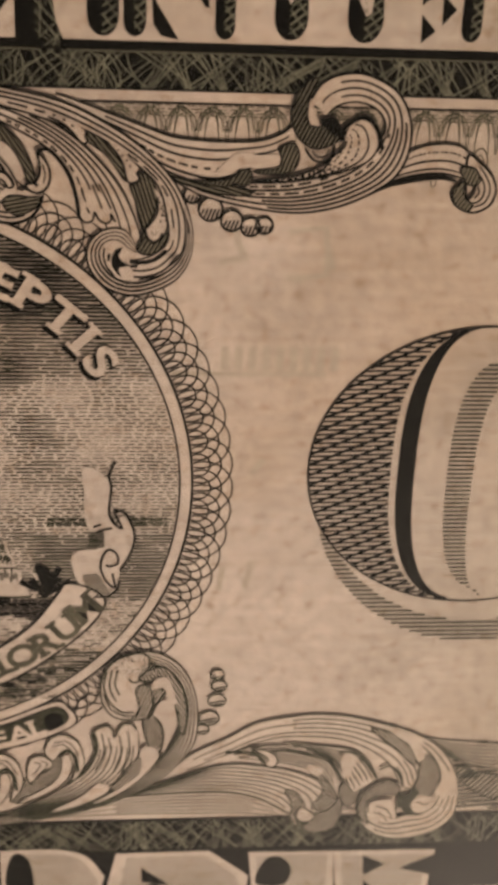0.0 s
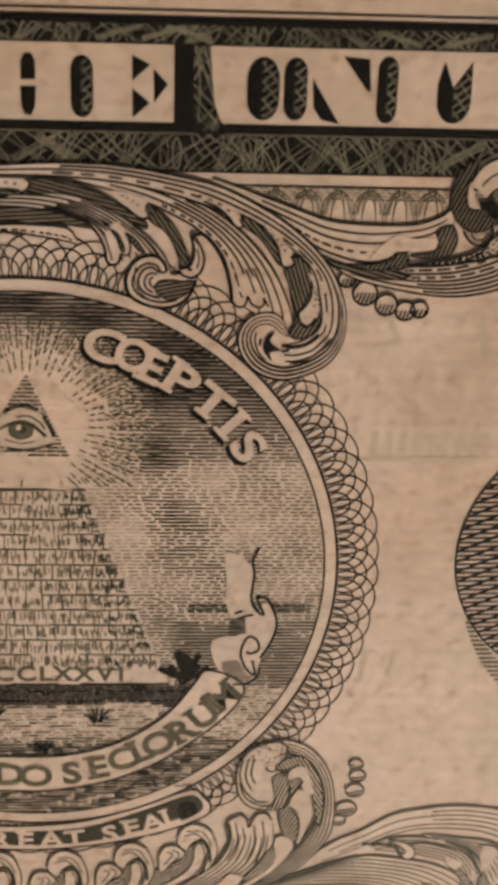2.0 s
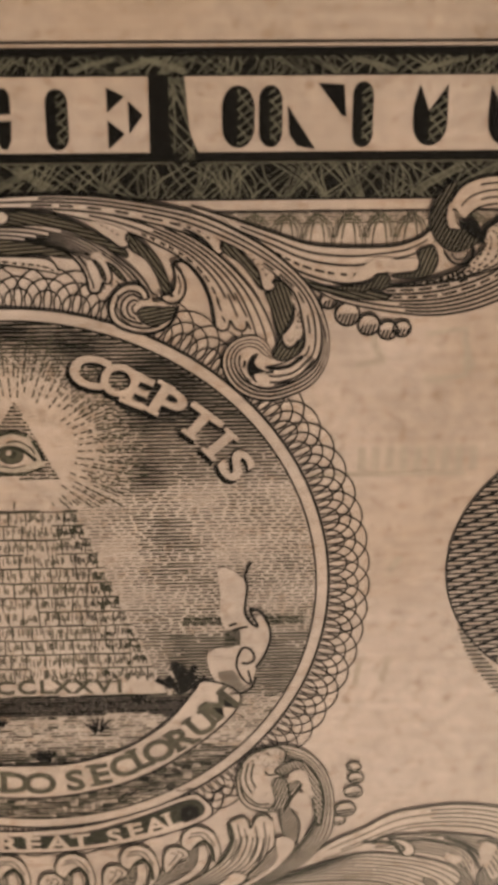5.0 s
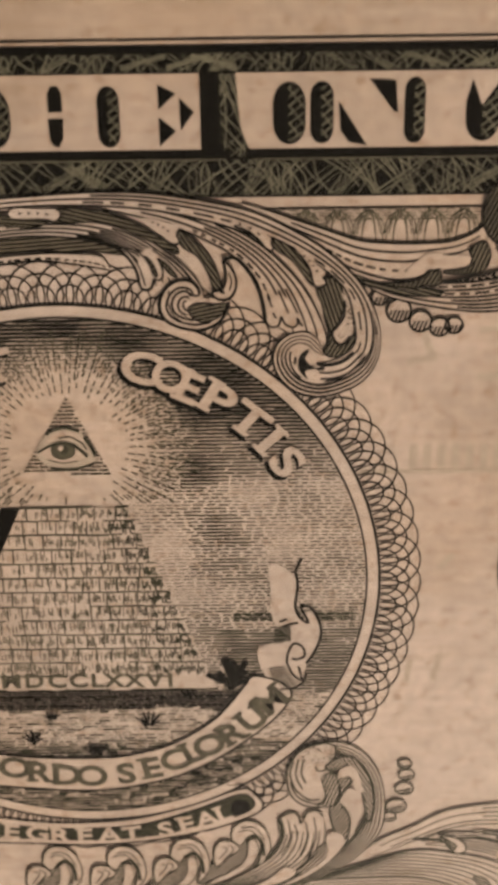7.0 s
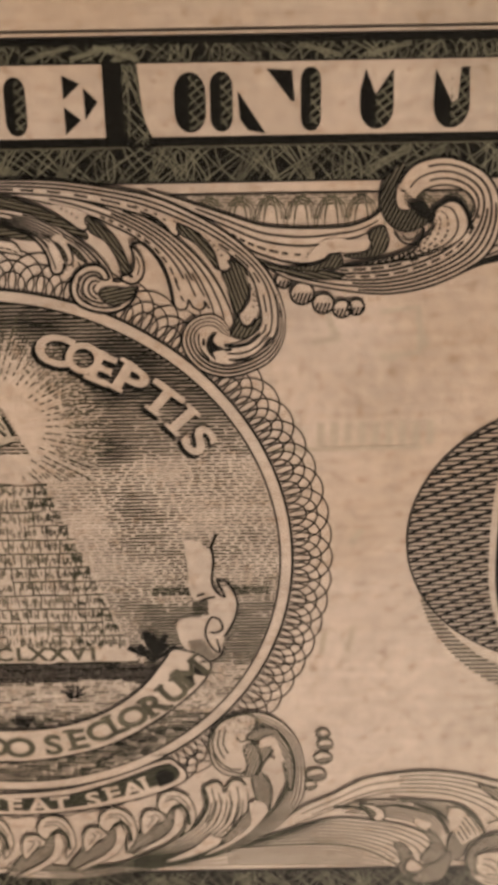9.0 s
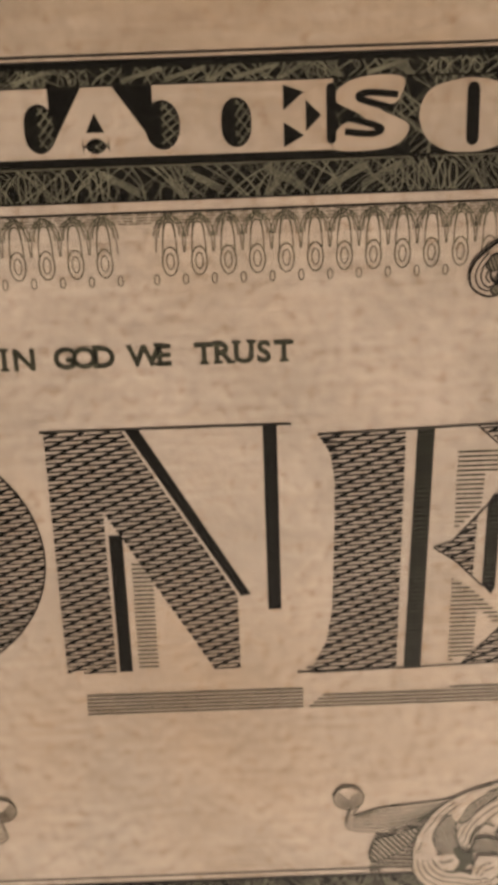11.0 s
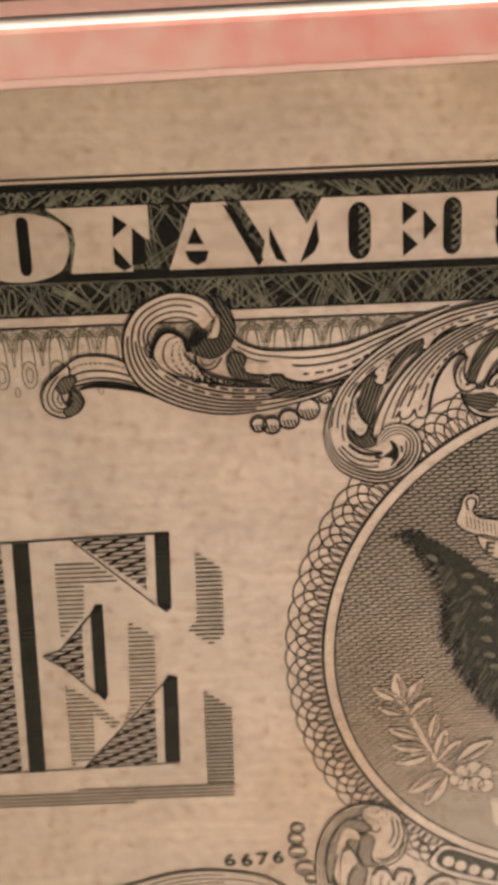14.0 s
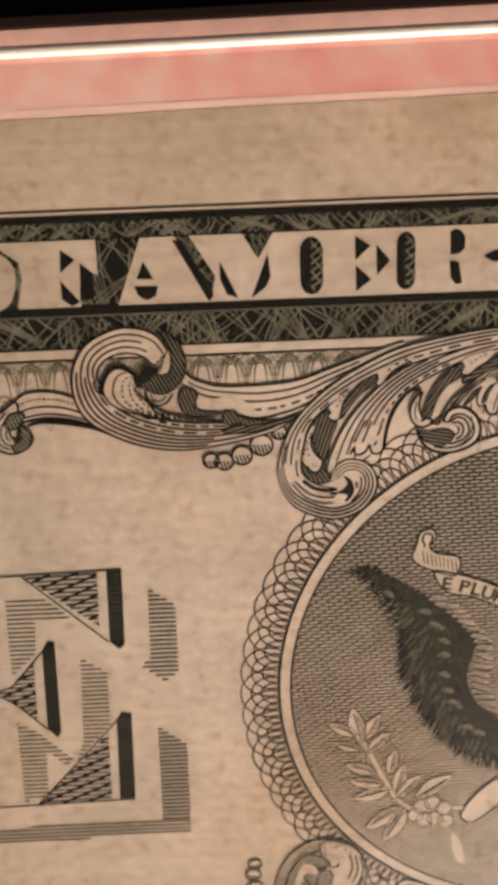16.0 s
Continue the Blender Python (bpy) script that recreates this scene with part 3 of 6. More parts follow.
letter(-14.55, -9.3, [[(-12.1, 27.86), (-12.08, 26.54), (-11.28, 27.29)], [(-12.07, 26.29), (-12.05, 24.83), (-11.24, 25.47)], [(-10.98, 27.34), (-10.95, 25.68), (-10.24, 26.47)], stad([(-9.92, 27.96), (-8.93, 24.84)])], R)
letter(-9.3, -4.0, [[(-7.09, 26.64), (-7.12, 27.85), (-6.89, 28.02), (-6.59, 27.95), (-6.32, 27.57), (-6.33, 26.97), (-6.65, 26.68)], [(-7.12, 26.33), (-6.64, 26.25), (-6.43, 25.07), (-6.79, 25.02), (-7.07, 25.41)], [(-5.37, 26.5), (-4.7, 26.84), (-4.33, 26.64), (-4.31, 26.15), (-4.85, 26.18)]], R)
letter(-4.0, -0.8, [stad(((-4.4, 24.8), (-3.3, 28)))], R)
letter(-0.8, 3.6, [stad(((-1.2, 24.8), (-0.1, 28))), stad(((1.6, 25.0), (2.4, 27.8)))], R)
letter(3.6, 9.4, [stad(((3.3, 24.8), (4.1, 28))), [(6.0, 25.9), (7.0, 25.9), (6.5, 27.2)]], R)

# bottom strip with its short title
low = Ink("title_strip", INK, note, 2)
low.poly(box(-64, -30.2, 64, -23.75))
low = low.done()
net(low, -63.5, 63.5, -26.3, -23.9, 8, fan=2.6)
k = Ink("rule", INK, note, 2)
k.dash(-64, -23.3, 64, -23.3, 0.1)
k.done()


def low_letter(pts, counters, ox=L):
    w = Ink("letter", BARE, note, 4, ox)
    w.poly(pts)
    w = w.done()
    k = Ink("face_shading", PALE, w, 4.5, ox)
    mx = sum(p[0] for p in pts) / len(pts)
    k.hatch([[(mx + (x - mx) * 0.84, y - 0.35) for x, y in pts]], 0.2, 0, 0.055)
    tagged(k.done(), kind="stuff")
    k = Ink("counter", INK, w, 5, ox)
    for c in counters:
        k.poly(c if len(c) < 5 else spline(c, 5, True))
    k.done()


low_letter([(5.2, -31), *spline([(5.17, -26.06), (7.31, -26), (9.11, -26.11), (10.72, -26.73), (11.81, -28.38)]), (11.2, -31)], [[(6.0, -30), *[(5.45, -28.61), (5.79, -26.74), (6.41, -26.29), (7.11, -27.26)], (7.2, -30)]])
low_letter([(11.6, -31), *[(12.54, -26.51), (18.57, -26.48), (21.24, -28.49)], (21.0, -31), (19, -31), (15, -29)], [[(14.2, -28.95), (14.19, -27.75), (16.05, -29.26)], [(18.94, -26.73), (20.81, -27.28), (21.32, -28.74)]])
low_letter([(21.6, -31), *[(21.16, -26.67), (26.75, -26.77)], (27.0, -31)], [[(22.0, -29.5), *[(21.7, -28.75), (22.3, -27.33), (23.22, -27.12), (24.03, -28.11)], (23.6, -29.5)]])
low_letter([(27.2, -31), *[(26.75, -26.77), (33.56, -26.86)], (33.2, -31)], [[(28.74, -27.17), (28.88, -28.92), (30.25, -28)], [(31.23, -28.38), (33.79, -29.11), (33.6, -27.25)], [(28.91, -29.31), (28.99, -30.25), (29.87, -30.29)]])

# ---------------------------------------------------------------- lace under the strip
for side in (-1, 1):
    k = Ink("lace_border", PALE, note, 2.2, side * SEAL, -side)
    for i in range(26):
        x = 9.5 + i * 1.55
        if x > 49.5:
            break
        for r in (0.35, 0.62, 0.9):
            k.ribbon(arc(x, 20.25, r * 0.9, 1.25 * (0.5 + r / 2), 0, 180, 12), 0.06)
        for s in (-0.5, -0.25, 0.25, 0.5):
            k.ribbon(spline([(x + s * 0.3, 21.5), (x + s * 1.2, 20.7), (x + s * 1.5, 19.4)]), 0.055)
        if x > 28:
            k.ribbon(arc(x, 18.9, 0.42, 0.8, 0, 360, 18)[:-1], 0.07, True)
            k.ribbon(arc(x, 18.9, 0.2, 0.45, 0, 360, 14)[:-1], 0.06, True)
            k.ribbon(arc(x + 0.77, 17.9, 0.14, 0.3, 0, 360, 10)[:-1], 0.06, True)
    k.hatch([box(9, 21.0, 50, 21.55)], 0.16, 0, 0.05, 0.5, 0.12, 0.5, random.Random(2))
    k.done()

# ---------------------------------------------------------------- big ONE
def weave(parent, loops, ox, layer=3):
    """The basket hatching of the big letters."""
    k = Ink("hatching", INK, parent, layer, ox)
    k.hatch(loops, 0.60, 24, 0.17)
    k.hatch(loops, 0.27, 2, 0.12)
    return k.done()


def lines(parent, loops, ox, layer=3, step=0.3, w=0.12):
    k = Ink("shading", FINE, parent, layer, ox)
    k.hatch(loops, step, 0, w)
    return k.done()


OC = (33.35, 1.15)
big = Ink("big_letter", BARE, note, 2, L, label="large engraved letter O with hatched face")
big.poly(arc(*OC, 10.0, 8.78, 0, 360, 80)[:-1])
big = big.done()
outer = arc(*OC, 10.0, 8.78, 0, 360, 80)[:-1]
weave(big, [[p for p in arc(*OC, 9.95, 8.72, 97, 263, 60)] + oval(OC[0] - 0.05, OC[1], 5.2, 8.62, 262, 98, 40)], L)
weave(big, [[p for p in arc(*OC, 9.95, 8.72, 83, -83, 60)] + oval(OC[0] + 1.2, OC[1], 5.2, 8.62, -82, 82, 40)], L)
k = Ink("black_shade", INK, big, 4, L)
k.poly(oval(OC[0] - 0.1, OC[1], 4.75, 8.72, 98, 262, 40) + oval(OC[0] - 0.1, OC[1] + 0.05, 3.75, 8.67, 262, 98, 40))
k.ribbon(outer, 0.11, True)
k.done()
lines(big, [oval(34.4, 0.6, 3.0, 7.4, 40, 265, 40) + oval(34.6, -0.4, 1.7, 6.9, 265, 40, 40)], L, 3.5, 0.27, 0.12)
lines(note, [arc(OC[0] + 0.6, OC[1] - 1.2, 10.1, 10.45, 196, 285, 40) + arc(OC[0] + 0.6, OC[1] - 0.9, 9.75, 9.25, 285, 196, 40)], L, 2.2, 0.29, 0.12)

n = Ink("big_letter", BARE, note, 2, 0, label="large engraved letter N with hatched face")
n.poly(box(-6.2, -7.2, 8.0, 9.2))
n = n.done()
weave(n, [[(-6, 9.1), (-1.6, 9.1), (4.6, -2), (4.6, -7.1), (3.0, -7.1), (-3.0, 4), (-3.0, -7.1), (-6, -7.1)]], 0)
k = Ink("black_shade", INK, n, 4, 0)
k.poly([(-1.4, 9.1), (-0.6, 9.1), (5.4, -1.9), (4.8, -2)])
k.poly(box(-2.8, -7.1, -2.0, 2.4))
k.poly(box(6.4, -3, 7.2, 9.1))
k.dash(-6.2, 9.15, 8, 9.15, 0.1)
k.done()
lines(n, [box(-1.6, -7.0, -0.4, 0.5)], 0)
lines(note, [box(-5, -10.3, 8.4, -8.7)], 0, 2.2, 0.27, 0.11)

e = Ink("big_letter", BARE, note, 2, R, label="large engraved letter E with hatched face")
e.poly([(-39.29, 8.45), (-25.61, 8.82), (-25.84, -7.22), (-41, -7.74)])
e = e.done()
weave(e, [[(-40.53, 8.48), (-35.49, 8.49), (-35.86, -7.52), (-42.02, -7.63), (-40.9, -7.06), (-40.14, -5.45), (-39.75, -3.05), (-39.57, 3.13), (-39.56, 5.72), (-39.79, 7.19)]], R)
weave(e, [[(-31.31, 8.61), (-27.03, 8.8), (-27.17, 5.12)]], R)
weave(e, [[(-33.53, 0.83), (-32.64, 1.23), (-31.22, 2.9), (-31.36, -1.19)]], R)
weave(e, [[(-31.94, -7.46), (-27.19, -2.36), (-27.32, -7.24)]], R)
k = Ink("black_shade", INK, e, 4, R)
k.poly([(-34.84, 8.53), (-33.85, 8.56), (-34.36, -7.57), (-35.42, -7.6)])
k.poly([(-26.5, 8.74), (-25.61, 8.82), (-25.77, 3.82), (-26.12, 3.53), (-26.63, 4.05)])
k.poly([(-30.66, 3.64), (-30.31, 4.27), (-29.87, 4.26), (-30.01, -2.04), (-30.25, -2.51), (-30.82, -1.81)])
k.poly([(-26.62, -1.38), (-26.28, -0.8), (-25.7, -0.95), (-25.87, -7.17), (-26.83, -7.18)])
k.ribbon([(-39.29, 8.45), (-25.61, 8.82)], 0.1)
k.ribbon([(-40.99, -7.66), (-25.91, -7.26)], 0.1)
k.ribbon([(-31.38, 8.61), (-26.7, 4.05)], 0.1)
k.ribbon([(-31.94, -7.46), (-26.62, -1.46)], 0.1)
k.ribbon([(-33.76, 0.84), (-32.64, 1.23), (-30.59, 3.64)], 0.1)
k.ribbon([(-33.76, 0.84), (-32.41, -0.15), (-30.76, -1.93)], 0.1)
k.done()
k = Ink("bar_engraving", FINE, e, 4.6, R)
for bar in ([(-34.84, 8.53), (-33.85, 8.56), (-34.36, -7.57), (-35.42, -7.6)], [(-26.45, 8.49), (-25.69, 8.53), (-25.83, 4.02), (-26.56, 4.12)], [(-30.56, 3.64), (-29.99, 3.62), (-30.1, -1.84), (-30.74, -1.69)], [(-26.52, -1.39), (-25.79, -1.34), (-25.93, -7.05), (-26.75, -7.09)]):
    k.hatch([bar], 0.3, 2, 0.09)
tagged(k.done(), kind="stuff")
lines(e, [[(-32.48, 7.19), (-30.24, 7.1), (-28.76, 5.82), (-30.88, 5.65), (-31.04, 3.47), (-32.58, 1.92)]], R)
lines(e, [[(-28.44, 3.06), (-26.95, 1.96), (-27.02, -1.77), (-28.31, -3.12), (-29.33, -4.42), (-28.75, -2.9)]], R)
lines(e, [[(-32.61, -1.33), (-31.52, -1.98), (-29.42, -4.17), (-29.9, -4.56), (-31.04, -3.41), (-31.18, -6.7), (-32.7, -7.18)]], R)
lines(note, [[(-24.19, 7.56), (-22.65, 6.32), (-22.71, 1.79), (-23.52, 1.16), (-24.93, 2.3), (-24.33, 2.81)]], R, 2.2)
lines(note, [[(-24.17, -2.01), (-22.48, -3.36), (-22.53, -8.88), (-24.28, -8.97)]], R, 2.2, 0.29, 0.14)
lines(note, [[(-22.53, -8.88), (-22.57, -10.03), (-41.49, -10.42), (-40.29, -9.26), (-24.28, -8.89)]], R, 2.2, 0.27, 0.11)
k = Ink("plate_number", FINE, note, 3, R)
for ch, (x, y) in zip("6676", [(-23.11, -15.02), (-22.01, -15.06), (-20.95, -14.98), (-19.96, -14.93)]):
    stamp(k, ch, x, y, 0.95, 3, 1.2)
k.done()
k = Ink("motto", FINE, note, 3)
for i, ch in enumerate("IN GOD WE TRUST"):
    if ch != " ":
        serif(k, ch, -7.7 + i * 1.1, 13.6, 1.25, 0, 1.0)
k.done()
# ---------------------------------------------------------------- seals
MIDDLE = material("worn_ink", (0.108, 0.103, 0.072), 0.65, spread=0.4, scale=800, spec=0.15)


def seal_base(ox, flip, name, label):
    s = empty(name, note)
    tagged(s, label)
    k = Ink("scalloped_lace", INK, s, 2.4, ox, flip)
    for i in range(74):
        a = radians(i * 360 / 74)
        for d, r in ((17.4, 1.68), (17.3, 1.15), (17.15, 0.68)):
            k.ribbon(arc(d * math.cos(a), d * math.sin(a), r, r, 0, 360, 24)[:-1], 0.08, True)
    k.done()
    k = Ink("ring", BARE, s, 4, ox, flip)
    k.poly(arc(0, 0, 16.75, 16.75, 0, 360, 120)[:-1])
    k.done()
    k = Ink("ring_line", INK, s, 4.5, ox, flip)
    k.ribbon(arc(0, 0, 16.78, 16.78, 0, 360, 120)[:-1], 0.14, True)
    k.ribbon(arc(0, 0, 16.08, 16.08, 0, 360, 120)[:-1], 0.12, True)
    k.done()
    return s


DISC = arc(0, 0, 16.05, 16.05, 0, 360, 120)[:-1]
pyr = seal_base(L, 1, "pyramid_seal", "round engraved seal with a pyramid under a shining eye")
rng = random.Random(11)
GLORY = (0.0, 8.7)


def bank(x, y, cx, cy, rx, ry):
    return math.exp(-((x - cx) / rx) ** 2 - ((y - cy) / ry) ** 2)


def sky(x, y):
    d = math.hypot((x - GLORY[0]), (y - GLORY[1]) * 1.05)
    n = noise.noise((x * 0.3, y * 0.5, 2.0)) * 0.6 + noise.noise((x * 0.8, y * 1.2, 5.0)) * 0.45
    if y < -7.2:
        return 0.5 + 0.7 * noise.noise((x * 1.9, y * 3.2, 9.0)) + (0.14 if y < -11.2 else -0.2 if y > -10.6 else 0.0)
    if y < -1.2:
        base = 0.40 + n * 0.3 + (0.2 if x > 8 and y < -3 else 0)
    else:
        base = 0.30 + n * 0.35 + 0.42 * max(0.0, min(1.0, (y - 6.2) / 3.4)) + 0.32 * bank(x, y, 7.6, 3.6, 1.7, 1.9) + 0.3 * bank(x, y, 6.6, 6.8, 1.2, 1.2) - 0.22 * bank(x, y, 9.4, 5.6, 2.0, 1.3) - 0.28 * bank(x, y, 5.6, 2.0, 1.3, 2.2) + 0.14 * bank(x, y, 9.6, 0.2, 2.6, 1.0)
        base = max(base, 0.10)
    if x < 0 and y > -1.2:
        base += 0.05
    glow = max(0.0, min(1.0, (d - 4.6) / 2.2))
    return min(base, 0.74 if y < 9 else 0.84) * glow + 0.02


k = Ink("sky_shading", FINE, pyr, 5, L)
toned(k, [DISC], 0.215, sky, 0.6, rng, 0.5)
deep = Ink("deep_shading", INK, pyr, 5.2, L)
toned(deep, [DISC], 0.215, lambda x, y: max(0.0, sky(x, y) * 1.5 - 0.62) if y > -1.2 else max(0.0, sky(x, y) - 0.62), 0.9, rng, 0.3)
tagged(deep.done(), kind="stuff")
k.hatch([box(8.6, -2.35, 15.4, -1.85)], 0.13, 0, 0.09, 0.9, 0.1, 0.5, rng)
tagged(k.done(), kind="stuff")
k = Ink("glory_rays", MIDDLE, pyr, 5.4, L)
for i in range(180):
    a = radians(i * 2 + rng.uniform(-1, 1))
    r = rng.uniform(3.9, 4.9) if i % 3 else rng.uniform(3.0, 3.6)
    end = rng.uniform(5.8, 7.0)
    while r < end:
        e = r + rng.uniform(0.15, 0.5)
        if math.sin(a) * r + GLORY[1] > 5.5:
            k.dash(r * math.cos(a), GLORY[1] + r * math.sin(a), e * math.cos(a), GLORY[1] + e * math.sin(a), 0.075)
        r = e + rng.uniform(0.05, 0.25)
tagged(k.done(), kind="stuff")
TRI = [(0.12, 11.68), (-2.55, 7.16), (2.21, 7.09)]
k = Ink("triangle", FINE, pyr, 5.6, L)
k.hatch([TRI], 0.22, 0, 0.09, 0.8, 0.08, 0.6, rng)
k.done()
shape(pyr, "lid_fold", [(-1.65, 8.43), (-1.02, 9.56), (-0.07, 9.92), (0.72, 9.67), (1.20, 8.73), (1.51, 7.99), (0.82, 7.52), (-0.40, 7.40), (-1.17, 7.62)], GHOST, L, 1, 6.0)
shape(pyr, "eye_shape", [(-1.47, 8.47), (-1.02, 8.80), (-0.41, 8.99), (0.19, 8.91), (0.65, 8.57), (0.86, 8.20), (0.48, 7.93), (-0.31, 7.81), (-1.02, 8.02)], BARE, L, 1, 6.3)
shape(pyr, "lid_light", [(-1.13, 8.97), (-0.79, 9.43), (-0.08, 9.68), (0.59, 9.48), (0.86, 9.07), (0.21, 9.21), (-0.45, 9.26)], BARE, L, 1, 6.3)
k = Ink("lid", FINE, pyr, 6.9, L)
k.ribbon(spline([(-1.59, 8.43), (-1.08, 8.76), (-0.44, 8.99), (0.22, 8.91), (0.70, 8.54), (1.04, 8.20)]), lambda u: 0.1 + 0.1 * u)
k.ribbon(spline([(-1.09, 9.50), (-0.68, 9.76), (-0.07, 9.88), (0.66, 9.67)]), 0.15)
k.ribbon(spline([(-0.44, 9.29), (0.16, 9.35), (0.74, 9.01), (1.01, 8.60)]), 0.09)
k.ribbon(spline([(-1.08, 8.02), (-0.31, 7.81), (0.48, 7.93)]), 0.06)
k.ribbon(spline([(-1.00, 7.55), (-0.34, 7.43), (0.51, 7.49), (1.38, 7.79)]), 0.11)
k.ribbon(spline([(0.94, 9.34), (1.26, 8.73), (1.46, 8.19)]), 0.2)
k.done()
shape(pyr, "dark_disc", [(-0.86, 8.59), (-0.65, 8.96), (-0.22, 9.05), (0.19, 8.95), (0.38, 8.58), (0.20, 8.21), (-0.30, 8.05), (-0.73, 8.22)], MIDDLE, L, 1, 6.5, 0.07, line_mat=FINE)
shape(pyr, "dark_disc", [(-0.47, 8.59), (-0.30, 8.82), (-0.06, 8.82), (0.07, 8.58), (-0.09, 8.35), (-0.33, 8.35)], FINE, L, 1, 7.4)
shape(pyr, "glint", [(-0.48, 8.76), (-0.35, 8.89), (-0.21, 8.79), (-0.29, 8.58), (-0.47, 8.59)], BARE, L, 1, 7.9)

# the stepped pyramid
B0, B1 = [(-2.83, 5.09), (3.04, 5.02)]
C1, C0 = [(7.58, -7.08), (-8.47, -7.05)]
FRONT = [B0, B1, C1, C0]
shape(pyr, "pyramid_front", FRONT, BARE, L, 1, 5.8, 0.0, smooth=False)
shape(pyr, "pyramid_shaded_side", [(-3.85, 5.08), (-2.83, 5.09), (-8.47, -7.05), (-9.71, -7.05)], INK, L, 1, 5.9, 0.0, smooth=False)
k = Ink("pyramid_courses", FINE, pyr, 6.2, L)
tone = Ink("pyramid_tone", MIDDLE, pyr, 6.1, L)
rows = 13
for r in range(rows + 1):
    t0, t1 = r / rows, (r + 1) / rows
    t0 **= 1.04
    t1 **= 1.04
    yl, yn = B0[1] + (C0[1] - B0[1]) * t0, B0[1] + (C0[1] - B0[1]) * min(1, t1)
    xl, xr = B0[0] + (C0[0] - B0[0]) * t0, B1[0] + (C1[0] - B1[0]) * t0
    x = xl
    while x < xr:
        e = min(xr, x + rng.uniform(0.7, 2.2))
        if rng.random() < 0.85:
            k.dash(x, yl + rng.uniform(-0.03, 0.03), e, yl + rng.uniform(-0.03, 0.03), rng.uniform(0.09, 0.14))
        x = e
    if r >= rows - 1:
        continue
    x = xl + rng.uniform(0.2, 0.9)
    while x < xr:
        k.dash(x, yl, x + rng.uniform(-0.05, 0.05), yn, rng.uniform(0.06, 0.09))
        x += rng.uniform(0.7, 1.3)
    x = xl
    while x < xr:
        f = (x - xl) / (xr - xl)
        if rng.random() < 0.5 + 0.5 * f:
            h = (yl - yn) * rng.uniform(0.25, 0.7)
            y = yn + (yl - yn) * rng.uniform(0.1, 0.5)
            (k if f > 0.8 else tone).dash(x, y, x, min(yl - 0.05, y + h), rng.uniform(0.05, 0.07 + 0.05 * f))
        x += 0.10
for i in range(26):
    t = i / 26
    x, y = B1[0] + (C1[0] - B1[0]) * t * 0.8, B1[1] + (C1[1] - B1[1]) * t * 0.8
    k.dash(x - rng.uniform(0.3, 0.7), y - 0.1, x - 0.1, y - 0.15, 0.11)
tagged(k.done(), kind="stuff")
tagged(tone.done(), kind="stuff")
for ch, (x, y) in zip("MDCCLXXVI", [(-4.36, -6.32), (-3, -6.32), (-1.69, -6.33), (-0.45, -6.33), (0.67, -6.33), (1.6, -6.33), (2.78, -6.34), (3.97, -6.34), (4.87, -6.34)]):
    k = Ink("numeral", MIDDLE, pyr, 7, L)
    stamp(k, ch, x, y, 0.98, 0, 1.15)
    k.done()
k = Ink("ground_shadow", INK, pyr, 6.3, L)
GROUND = spline([(-6.94, -7.16), (7.26, -7.16), (9.01, -7.72), (8.08, -8.59), (5.23, -8.28), (2.7, -8.53), (-2.01, -8.48), (-7, -8.35)], 4, True)
k.hatch([GROUND], 0.16, 0, 0.11, 0.5, 0.05, 0.9, rng)
for i in range(90):
    x, y = rng.uniform(-7, 8.5), rng.uniform(-14.3, -12.6)
    k.dash(x, y, x + rng.uniform(0.2, 0.7), y + rng.uniform(-0.05, 0.05), rng.uniform(0.05, 0.12))
tagged(k.done(), kind="stuff")
for (x, y), n, s in zip([(8.43, -7.09), (5.85, -7.72), (0.28, -11.89), (-3.36, -10.91), (3.49, -9.79), (-2.19, -9.2)], (11, 6, 9, 7, 7, 6), (2.3, 0.9, 1.3, 1.1, 1.2, 0.8)):
    k = Ink("plant", INK, pyr, 6.4, L)
    for i in range(n):
        t = radians(90 + (i / (n - 1) - 0.5) * 110 + rng.uniform(-8, 8))
        r = s * rng.uniform(0.6, 1.0)
        k.ribbon([(x + rng.uniform(-0.3, 0.3), y + rng.uniform(0, 0.3) * s), (x + r * 0.45 * math.cos(t), y + r * 0.6 * math.sin(t)), (x + r * 0.8 * math.cos(t), y + r * math.sin(t))],
                 (lambda q: 0.16 + 0.2 * q) if s > 2 else (lambda q: 0.17 - 0.08 * q))
    k.done()

# motto banner and its tail
shape(pyr, "banner", [(-7.2, -11.66), (-3.4, -11.91), (-0.53, -12.01), (2.04, -11.86), (4.92, -10.95), (7.46, -9.12), (9.06, -6.98), (9.6, -6.2), (10.55, -6.31), (11.51, -6.8), (11.86, -7.62), (10.96, -9.13), (9.09, -10.89), (6.87, -12.51), (4.28, -13.69), (1.36, -14.34), (-0.91, -14.45), (-3.81, -14.23), (-7.31, -13.69)], BARE, L, 1, 6.6, 0.12)
for ch, (x, y), a in zip("ORDOSECLORUM", [(-4.7, -12.61), (-3.18, -12.97), (-1.62, -13.21), (-0.14, -13.3), (1.96, -13.12), (3.51, -12.73), (4.86, -12.15), (5.98, -11.57), (6.97, -11.07), (8.37, -10.19), (9.56, -9.16), (10.66, -7.88)],
                         (-7, -4, -2, 0, 6, 12, 19, 24, 28, 34, 39, 44)):
    k = Ink("letter", MIDDLE, pyr, 7.4 + x * 0.02, L)
    serif(k, ch, x, y, 1.5, a, 1.2)
    k.done()
